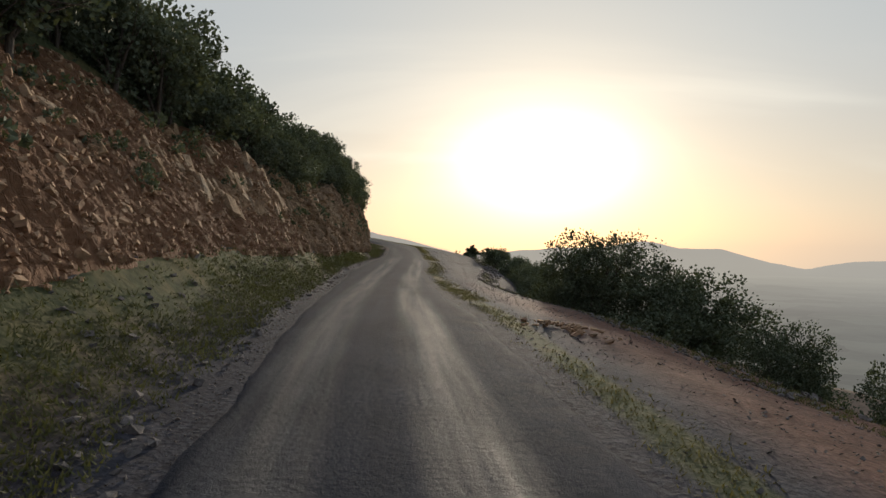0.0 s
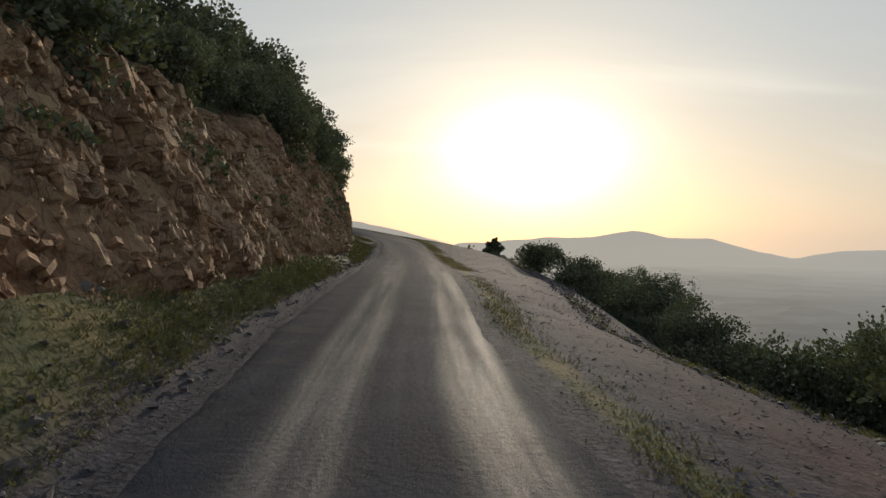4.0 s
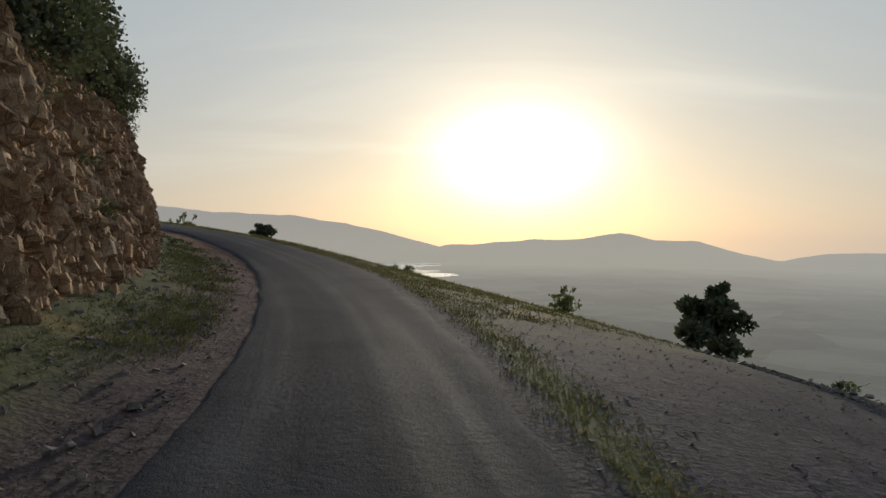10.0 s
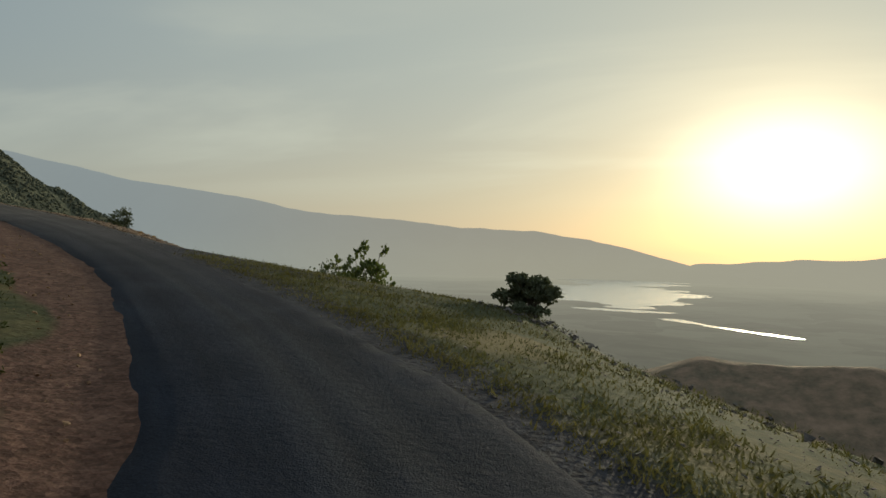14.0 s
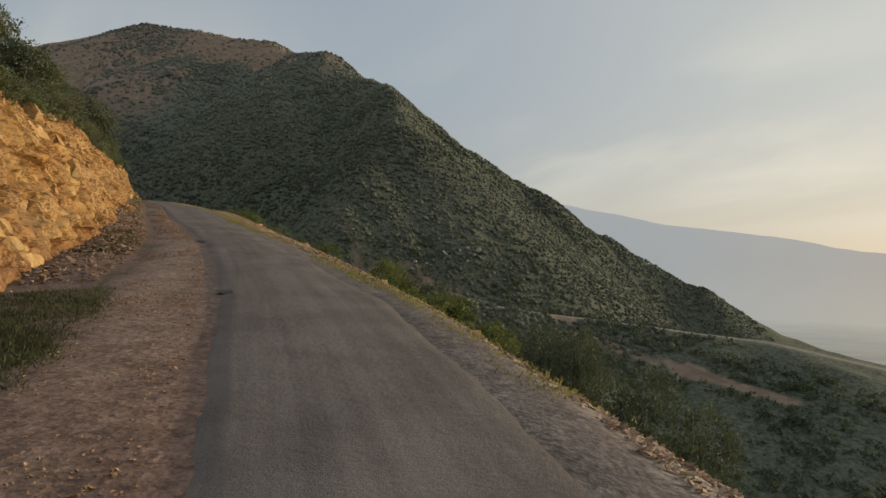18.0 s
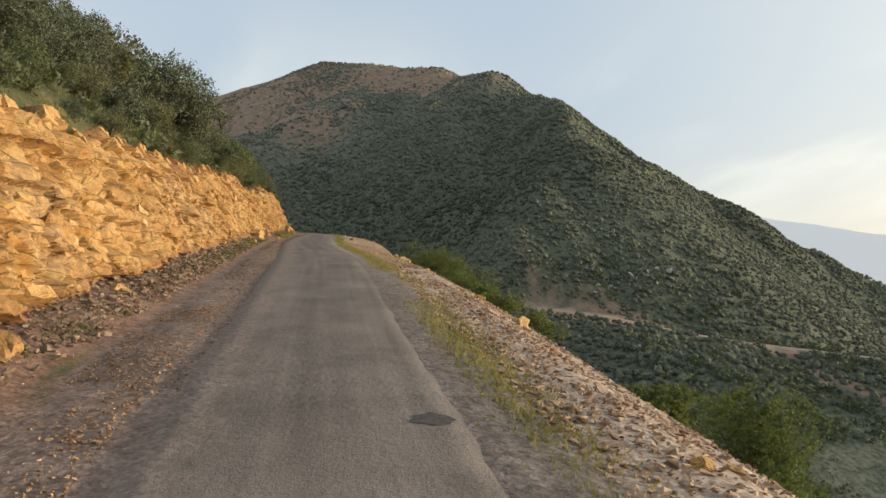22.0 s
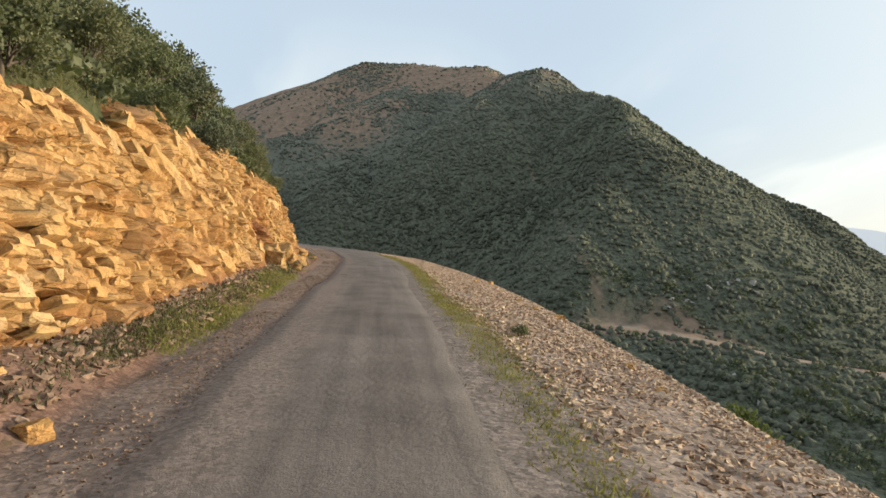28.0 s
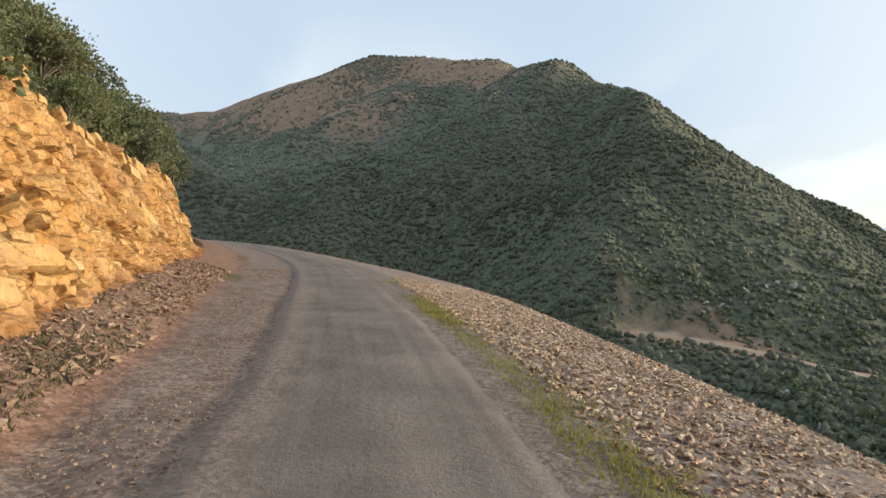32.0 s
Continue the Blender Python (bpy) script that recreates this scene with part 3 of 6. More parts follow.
def cliff_top(s):
    """Height of the cut above the road."""
    return between(s, (-30, 5.4), (6, 5.1), (13, 4.7), (22, 4.2), (29, 3.95), (38, 4.1), (44, 4.6), (50, 4.9), (57, 4.6), (66, 4.2), (77, 3.9), (82.8, 3.5), (84.6, 0.6), (88, 0.4), (100, 0.25), (110.0, 0.3), (112.4, 2.1), (116, 2.5), (124, 3.05), (130, 3.2), (145, 2.9), (158, 2.85), (166, 3.15), (172, 3.5), (182, 3.1), (188, 3.35), (200, 3.45), (209, 3.4), (230, 3.6))


def cliff_foot(s):
    return between(s, (-30, -3.4), (12, -3.3), (30, -3.0), (40, -3.1), (60, -3.0), (70, -3.05), (78, -2.95), (82.2, -2.35), (84.6, -2.2), (87, -2.8), (100, -3.0), (111, -3.5), (115, -3.7), (120, -4.0), (126, -3.8), (134, -3.4), (160, -3.3), (172, -3.2), (190, -3.1), (201, -3.1), (207, -3.5), (214, -4.3), (230, -5.0))


def cliff_lean(s):
    """Run of the face from foot to top."""
    return between(s, (-30, 3.0), (10, 2.7), (22, 1.7), (35, 1.4), (60, 1.3), (70, 1.2), (82.4, 1.0), (84.6, 3.0), (109.5, 3.0), (112.4, 1.5), (150, 1.4), (200, 1.4), (230, 1.4))


def bank_height(s):
    return between(s, (-30, 1.0), (5, 1.0), (12, 1.25), (22, 1.15), (30, 0.85), (40, 0.55), (50, 0.45), (66, 0.5), (74, 0.35), (90, 0.2), (106, 0.1), (112, -0.15), (119, -0.2), (128, 0.0), (140, 0.2), (165, 0.25), (200, 0.4))


# ---- mesh helpers ----


def lattice(x, y, seed):
    """Smooth value noise on a plane, 0 to 1."""
    xi, yi = np.floor(x).astype(np.int64), np.floor(y).astype(np.int64)
    fx, fy = x - xi, y - yi
    fx, fy = fx * fx * (3 - 2 * fx), fy * fy * (3 - 2 * fy)

    def at(i, j):
        h = (i * 374761393 + j * 668265263 + seed * 1442695041) & 0xFFFFFFFF
        h = ((h ^ (h >> 13)) * 1274126177) & 0xFFFFFFFF
        return ((h ^ (h >> 16)) & 0xFFFF) / 65535.0

    return (at(xi, yi) * (1 - fx) + at(xi + 1, yi) * fx) * (1 - fy) + (at(xi, yi + 1) * (1 - fx) + at(xi + 1, yi + 1) * fx) * fy


def fractal(x, y, seed, octaves=4, gain=0.5):
    """Centred fractal noise, about -1 to 1."""
    total, amp, top = 0.0, 1.0, 0.0
    for k in range(octaves):
        total = total + amp * (2 * lattice(x * 2**k, y * 2**k, seed + 17 * k) - 1)
        top += amp
        amp *= gain
    return total / top * 1.6


def cells(x, y, seed):
    """Jittered cells: for each place the nearest cell's random values and the gap to the next one."""
    xi, yi = np.floor(x).astype(np.int64), np.floor(y).astype(np.int64)
    best = np.full(x.shape, 1e9)
    second = np.full(x.shape, 1e9)
    vals = np.zeros((4, *x.shape))
    off = np.zeros((2, *x.shape))

    def rnd(i, j, k):
        h = (i * 374761393 + j * 668265263 + (seed + 101 * k) * 1442695041) & 0xFFFFFFFF
        h = ((h ^ (h >> 13)) * 1274126177) & 0xFFFFFFFF
        return ((h ^ (h >> 16)) & 0xFFFF) / 65535.0

    for di in (-1, 0, 1):
        for dj in (-1, 0, 1):
            i, j = xi + di, yi + dj
            px, py = i + 0.1 + 0.8 * rnd(i, j, 1), j + 0.1 + 0.8 * rnd(i, j, 2)
            d = np.hypot(x - px, y - py)
            near = d < best
            second = np.where(near, best, np.minimum(second, d))
            best = np.where(near, d, best)
            for k in range(4):
                vals[k] = np.where(near, rnd(i, j, 3 + k), vals[k])
            off[0], off[1] = np.where(near, x - px, off[0]), np.where(near, y - py, off[1])
    return vals, second - best, off


def mesh_of(name, verts, faces, mat, smooth=False, kinds=None, uv=None):
    """A mesh from arrays; faces is an n x 4 or n x 3 array."""
    me = bpy.data.meshes.new(name)
    verts, faces = np.asarray(verts, np.float32), np.asarray(faces, np.int32)
    n, k = faces.shape
    me.vertices.add(len(verts))
    me.vertices.foreach_set("co", verts.ravel())
    me.loops.add(n * k)
    me.loops.foreach_set("vertex_index", faces.ravel())
    me.polygons.add(n)
    me.polygons.foreach_set("loop_start", np.arange(0, n * k, k, dtype=np.int32))
    me.polygons.foreach_set("use_smooth", np.full(n, bool(smooth)))
    if kinds is not None:
        a = me.color_attributes.new("kinds", "FLOAT_COLOR", "POINT")
        a.data.foreach_set("color", np.c_[kinds, np.ones(len(kinds))].astype(np.float32).ravel())
    if uv is not None:
        layer = me.uv_layers.new(name="along")
        layer.data.foreach_set("uv", np.asarray(uv, np.float32)[faces.ravel()].ravel())
    me.update(calc_edges=True)
    me.validate()
    if mat:
        me.materials.append(mat)
    return me


def grid_faces(rows, cols, flip=False):
    i = np.arange(rows * cols).reshape(rows, cols)
    f = np.stack([i[:-1, :-1], i[:-1, 1:], i[1:, 1:], i[1:, :-1]], -1).reshape(-1, 4)
    return f[:, ::-1] if flip else f


def sheet(name, x, y, z, mat, smooth=True, kinds=None, uv=None, flip=False):
    v = np.stack([x, y, z], -1).reshape(-1, 3)
    k = None if kinds is None else np.stack(kinds, -1).reshape(-1, 3)
    w = None if uv is None else np.stack(uv, -1).reshape(-1, 2)
    return new(name, mesh_of(name, v, grid_faces(*x.shape, flip), mat, smooth, k, w))


def part(name, me, parent, label=""):
    ob = new(name, me)
    ob.parent = parent
    if label:
        ob["label"] = label
    return ob


# ---- road ----


def build_road():
    s = np.arange(S0 + 1, S1 - 1, 0.15)
    cols = 15
    f = np.linspace(0, 1, cols)
    rag_l, rag_r = 0.06 * fractal(s * 0.8, 0 * s, 3, 5, 0.7), 0.06 * fractal(s * 0.8, 0 * s + 9, 4, 5, 0.7)
    a, b = edge_left(s) + rag_l, edge_right(s) + rag_r
    u = a[:, None] + (b - a)[:, None] * f
    ss = np.repeat(s[:, None], cols, 1)
    x, y, z = on_road(ss, u)
    crown = 0.03 * (1 - (2 * f - 1) ** 2)
    z = z + crown + 0.018 + 0.012 * fractal(ss * 0.35, u * 0.8, 5)
    z[:, 0] -= 0.07
    z[:, -1] -= 0.07
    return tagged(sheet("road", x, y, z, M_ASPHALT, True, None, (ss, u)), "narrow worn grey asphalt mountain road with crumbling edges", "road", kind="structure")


road = build_road()

# ---- near ground: verges, banks, slopes ----


def right_height(s, u):
    """Height against the road on the valley side, and the turf mask."""
    e, r, d = edge_right(s), rim_right(s), rim_drop(s)
    t = np.clip((u - e) / (r - e), 0, 1)
    flat = d * (0.25 * t + 0.75 * t * t)
    berm = between(s, (100, 0.0), (108, 0.12), (165, 0.15), (185, 0.06), (230, 0.05)) * np.exp(-(((u - r + 0.7) / 0.6) ** 2))
    steep = between(s, (-20, 0.62), (60, 0.60), (85, 0.5), (96, 0.75), (115, 0.95), (230, 0.9))
    over = np.maximum(u - r, 0)
    fall = np.where(over < 0.7, 0.5 * steep * over * over / 0.7, steep * (over - 0.35))
    return flat + berm - fall


def left_height(s, u):
    """Bank, cut face (as seen from afar) and hillside, for u < 0."""
    e, foot, lean, bank = edge_left(s), cliff_foot(s), cliff_lean(s), bank_height(s)
    top = np.where((s > 100) & (s < 140), cliff_top(np.maximum(s - 3.5, 100)), cliff_top(s))
    t = np.clip((u - e) / (foot - e), 0, 1)
    ditch = between(s, (118, 0.0), (126, 0.10), (200, 0.08)) * np.exp(-(((t - 0.45) / 0.2) ** 2))
    low = bank * t * t - ditch
    tall = np.clip((top - 1.0) / 1.5, 0, 1)
    face = np.clip((foot - 0.5 * tall - u) / (lean - 0.4 * tall), 0, 1)
    past = np.maximum(foot - lean - u, 0)
    slope = between(s, (60, 0.75), (77, 0.65), (83, 0.05), (112, 0.05), (122, 0.55), (135, 0.78), (217, 0.78), (226, 0.45), (240, 0.2))
    return low + (np.maximum(top, bank) - bank) * face + slope * past


def build_ground():
    s = np.concatenate([np.arange(S0 + 0.5, S1 - 0.5, 0.3)])
    # valley side
    w = np.r_[np.linspace(0, 1, 26), 1 + np.linspace(0.02, 1, 40) ** 1.7 * 9.0]
    e, r = edge_right(s) - 0.35, rim_right(s)
    u = e[:, None] + (r - e)[:, None] * np.minimum(w, 1) + np.maximum(w - 1, 0) * 4.6
    ss = np.repeat(s[:, None], u.shape[1], 1)
    x, y, z = on_road(ss, u)
    rough = between(ss, (80, 0.22), (95, 0.3), (112, 0.35), (180, 0.3), (230, 0.3)) * np.clip((u - edge_right(ss)) / 1.2, 0.05, 1)
    zz = z + right_height(ss, u) + rough * (0.09 * fractal(x * 0.9, y * 0.9, 11, 3) + between(ss, (95, 0.012), (112, 0.05)) * fractal(x * 3.1, y * 3.1, 12, 2)) + np.clip((u - r[:, None]) / 8, 0, 1) * 0.8 * fractal(x * 0.12, y * 0.12, 13)
    near = np.exp(-(((u - edge_right(ss) - 0.42) / 0.32) ** 2))
    green = np.clip(near * between(ss, (0, 1.0), (40, 0.75), (70, 0.9), (88, 0.5), (96, 0.1), (108, 0.25), (112, 0.4), (160, 0.5), (180, 0.56), (230, 0.56)), 0, 1)
    green = np.maximum(green, between(ss, (60, 0.15), (72, 0.9), (90, 0.85), (96, 0.1)) * np.clip((u - edge_right(ss)) / 0.8, 0, 1))
    green = np.maximum(green, np.clip((u - r[:, None] - 0.5) / 3, 0, 0.9))
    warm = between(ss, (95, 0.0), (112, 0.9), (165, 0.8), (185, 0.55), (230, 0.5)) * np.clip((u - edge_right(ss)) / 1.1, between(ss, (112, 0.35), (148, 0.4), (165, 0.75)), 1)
    red = between(ss, (-20, 0.85), (16, 0.75), (28, 0.12), (42, 0.03), (110, 0.05), (190, 0.12), (230, 0.2)) * np.clip((u - edge_right(ss) - 0.9) / 1.0, 0, 1)
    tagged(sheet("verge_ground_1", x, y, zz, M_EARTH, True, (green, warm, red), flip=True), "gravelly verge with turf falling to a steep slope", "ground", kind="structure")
    # hill side: bank to the foot of the cut, then the hillside above it
    wide = between(s, (76, 26.0), (83, 12.0), (113, 12.0), (124, 26.0))
    w = np.r_[np.linspace(0, 1, 16), 1 + np.linspace(0.03, 1, 44) ** 1.4]
    e, f = edge_left(s) + 0.35, cliff_foot(s) - 0.25
    u = e[:, None] + (f - e)[:, None] * np.minimum(w, 1) - np.maximum(w - 1, 0) * wide[:, None]
    ss = np.repeat(s[:, None], u.shape[1], 1)
    x, y, z = on_road(ss, u)
    tall = np.clip((cliff_top(ss) - 1.0) / 1.5, 0, 1)
    inside = np.clip((cliff_foot(ss) - 0.3 - u) / 0.3, 0, 1) * np.clip((u - cliff_foot(ss) + cliff_lean(ss) + 0.35) / 0.4, 0, 1)
    zz = z + left_height(ss, u) + 0.03 * fractal(x, y, 21, 4) * np.clip((edge_left(ss) - u) / 0.6, 0.05, 1) - 1.0 * tall * inside
    zz += 0.35 * fractal(x * 0.35, y * 0.35, 22) * np.clip((cliff_foot(ss) - cliff_lean(ss) - u) / 3, 0, 1)
    t = np.clip((edge_left(ss) - u) / (edge_left(ss) - cliff_foot(ss)), 0, 3)
    green = np.clip(0.30 + 0.75 * t, 0, 1) * between(ss, (-20, 0.85), (25, 0.95), (45, 0.85), (70, 0.9), (84, 1.0), (112, 0.7), (118, 0.38), (124, 0.35), (230, 0.5))
    bend = between(ss, (79.5, 0.0), (82.5, 1.0), (110, 1.0), (119, 0.0))
    away = edge_left(ss) - u
    green = green * (1 - bend) + bend * np.clip((away - between(ss, (78, 0.3), (88, 0.5), (94, 0.95)) - 0.25 * fractal(ss * 0.5, u, 23)) / 0.35, 0, 1)
    green = np.where(u < cliff_foot(ss) - cliff_lean(ss), 0.9, green)
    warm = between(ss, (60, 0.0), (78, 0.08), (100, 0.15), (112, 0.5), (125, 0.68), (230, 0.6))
    strip = between(ss, (108, 0.0), (116, 1.0))
    rag = (away + 0.12 * fractal(ss * 0.9, u * 1.5, 24)) / np.maximum(edge_left(ss) - cliff_foot(ss), 0.5)
    warm = warm * (1 - strip) + strip * (between(rag, (0.0, 0.46), (0.36, 0.52), (0.46, 0.30), (0.54, 0.30), (0.66, 0.55)) + between(ss, (108, 0.25), (126, 0.25), (140, 0.0)) * np.exp(-(((rag - 0.27) / 0.13) ** 2)))
    green = green * (1 - strip * np.clip((0.60 - rag) / 0.12, 0, 1))
    green = np.maximum(green, strip * 0.75 * np.exp(-(((rag - 0.50) / 0.08) ** 2)) * np.clip(0.5 + fractal(ss * 0.25, 0 * ss, 25), 0, 1))
    red = between(ss, (-20, 0.35), (12, 0.3), (26, 0.12), (60, 0.1), (78, 0.5), (82, 0.7), (98, 0.75), (112, 0.6), (116, 0.45), (123, 0.25), (140, 0.18), (200, 0.15)) * np.clip(1.4 - 0.4 * t, 0, 1) * np.where(ss < 60, np.clip(1.8 * t - 0.3, 0, 1), 1.0)
    red = np.maximum(red, 0.7 * between(ss, (116, 0.0), (126, 1.0)) * np.clip((rag - 0.36) / 0.2, 0, 1))
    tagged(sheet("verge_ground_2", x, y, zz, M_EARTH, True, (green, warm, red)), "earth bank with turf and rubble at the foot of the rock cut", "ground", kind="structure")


build_ground()


def face_height(s):
    rim = 0.30 * fractal(s * 0.5, 0 * s, 31) + 0.16 * fractal(s * 1.9, 0 * s, 32)
    return np.maximum(cliff_top(s) + rim - bank_height(s), 0.2)


def face_swell(s, hh):
    return between(s, (6, 0.35), (22, 1.0), (72, 1.0), (79, 0.4)) * (0.26 * fractal(s * 0.24, hh * 0.3, 37) + 0.16 * fractal(s * 0.7, hh * 0.8, 38, 3))


def groove(gap, wide):
    return np.exp(-((gap / wide) ** 2))


def build_cliff(name, s0, s1, mat, label, style):
    """The mass of a cut: jointed and weathered rock and earth, into which the larger blocks are set."""
    s = np.arange(s0, s1, 0.06)
    v = np.linspace(-0.10, 1.10, 70)
    ss, vv = np.meshgrid(s, v, indexing="ij")
    foot, lean, bank, h = cliff_foot(ss), cliff_lean(ss), bank_height(ss), face_height(ss)
    hh = h * vv
    fine = fractal(ss * 4.5, hh * 4.5, 35, 4, 0.6)
    if style == "soil":
        # joints stand steeply; red earth and scree before the rock begins and low down
        p, q = 0.95 * ss + 0.30 * hh, 0.95 * hh - 0.30 * ss
        rocky = between(ss, (7, -0.4), (15, 0.55), (25, 0.9), (32, 1.0)) - between(ss, (10, 0.9), (22, 0.8), (30, 0.1)) * np.clip((0.42 - vv) / 0.15, 0, 1)
        rocky = rocky - between(ss, (12, 1.0), (20, 0.7), (26, 0.0)) * np.clip((vv - 0.58) / 0.15, 0, 1)
        rocky = np.clip(rocky + 0.35 * fractal(ss * 0.4, hh * 0.6, 33), 0, 1)
        va, ga, oa = cells(p * 1.35 + 0.35 * fine, q * 1.0 + 0.2 * fine, 41)
        vb, gb, ob = cells(p * 3.6 + 0.2 * fine, q * 2.6, 42)
        vc, gc, oc = cells(p * 8.0, q * 5.5, 43)
        push = rocky * (0.26 * (va[0] - 0.5) + (va[1] - 0.5) * oa[0] * 0.42 - 0.10 * groove(ga, 0.07))
        push = push + rocky * (0.15 * (vb[0] - 0.5) + (vb[1] - 0.5) * ob[0] * 0.30 - 0.05 * groove(gb, 0.09))
        push = push + (0.06 + 0.03 * rocky) * (vc[0] - 0.5) + 0.065 * fine
        earthy = np.clip((1 - rocky) * 0.95 + 1.2 * np.clip(0.2 - vv, 0, 1) + 0.5 * np.clip(fractal(ss * 0.6, hh * 0.8, 36) + 0.1, 0, 1), 0, 1)
    else:
        # level beds, sound in places and shattered in others; a slump of red earth in one spot
        w = hh + 0.09 * ss + 0.22 * fractal(ss * 0.16, hh * 0.3, 44, 3)
        broken = np.clip(0.45 + 1.2 * fractal(ss * 0.2, hh * 0.4, 46, 3), 0, 1)
        row = np.floor(w * 2.7 + 0.35 * fractal(ss * 0.35, hh * 0.2, 47, 2))
        slump = groove(ss - 195.0, 1.5) * np.clip((0.78 - vv) / 0.3, 0, 1)
        va, ga, oa = cells(ss * 0.8 + 0.12 * fine, w * 1.9, 52)
        vb, gb, ob = cells(ss * 2.3 + 0.1 * fine, w * 5.0, 53)
        vc, gc, oc = cells(ss * 5.0, w * 10.0, 54)
        push = 0.22 * (va[0] - 0.5) + (va[1] - 0.5) * oa[0] * 0.16 + (va[2] - 0.35) * oa[1] * 0.16 - 0.15 * groove(ga, 0.085) + 0.36 * (lattice(ss * 0.5, row * 3.7, 48) - 0.5)
        push = push + (0.45 + 0.65 * broken) * (0.15 * (vb[0] - 0.5) + (vb[1] - 0.5) * ob[0] * 0.12 + (vb[2] - 0.3) * ob[1] * 0.08 - 0.09 * groove(gb, 0.12))
        push = push + (0.035 + 0.07 * broken + 0.1 * slump) * (vc[0] - 0.5) + (0.045 + 0.08 * slump) * fine - 0.42 * slump
        earthy = np.clip(np.clip(0.13 - vv, 0, 1) * 5 + 0.75 * np.clip(fractal(ss * 0.25, hh * 0.7, 45) - 0.25, 0, 1) + slump + 1.2 * np.clip(vv - 0.93, 0, 0.1) * 4, 0, 1)
    push = push + face_swell(ss, hh)
    ends = np.minimum(np.clip((ss - s0) / 1.5, 0, 1), np.clip((s1 - ss) / 1.5, 0, 1)) if style != "soil" else np.clip((s1 - ss) / 1.5, 0, 1)
    skirt = np.clip(vv / 0.08 + 0.6, 0, 1) * np.clip((1.10 - vv) / 0.10, 0, 1)
    bulge = between(vv, (-0.1, 0.0), (0.5, 0.12), (0.85, 0.14), (1.0, 0.0), (1.1, -0.7))
    u = foot - lean * vv + (push * skirt + bulge) * (0.25 + 0.75 * ends) - 0.9 * (1 - ends)
    u = np.minimum(u, edge_left(ss) - 0.6)
    x, y, z = on_road(ss, u)
    z = z + bank - 0.05 + hh * np.clip(ends + 0.25, 0, 1)
    return tagged(sheet(name, x, y, z, mat, False, (0.5 * va[3] + 0.5 * vb[3], 0 * vv, earthy)), label, "rock face", kind="structure")


def hull_block(seed, cut=0.2, extra=2, rough=0.0, cuts=1):
    """A broken block: the hull of points near the corners of a box, about one metre each way."""
    rng = np.random.default_rng(seed)
    bm = bmesh.new()
    for c in itertools.product((-0.5, 0.5), repeat=3):
        for _ in range(extra):
            bm.verts.new(np.array(c) * (1 - cut * 2 * rng.random(3) ** 1.3))
    got = bmesh.ops.convex_hull(bm, input=bm.verts)
    bmesh.ops.delete(bm, geom=[g for g in got["geom_interior"] if isinstance(g, bmesh.types.BMVert)], context="VERTS")
    bmesh.ops.triangulate(bm, faces=bm.faces)
    if rough:
        bmesh.ops.subdivide_edges(bm, edges=bm.edges, cuts=cuts, use_grid_fill=True)
        bmesh.ops.triangulate(bm, faces=bm.faces)
        for q in bm.verts:
            q.co += rough * noise.noise_vector(q.co * 3.1 + Vector((seed, 0, 0))) + 0.6 * rough * noise.noise_vector(q.co * 8.3 + Vector((0, seed, 0)))
    bm.verts.index_update()
    v = np.array([tuple(q.co) for q in bm.verts])
    f = np.array([[q.index for q in face.verts] for face in bm.faces])
    bm.free()
    return v, f


SPLINTERS = [hull_block(700 + k, 0.18 + 0.05 * (k % 3), 2, 0.07, 1) for k in range(16)]
BLOCKS = [hull_block(740 + k, 0.12 + 0.06 * (k % 3), 2, 0.10, 1) for k in range(20)]


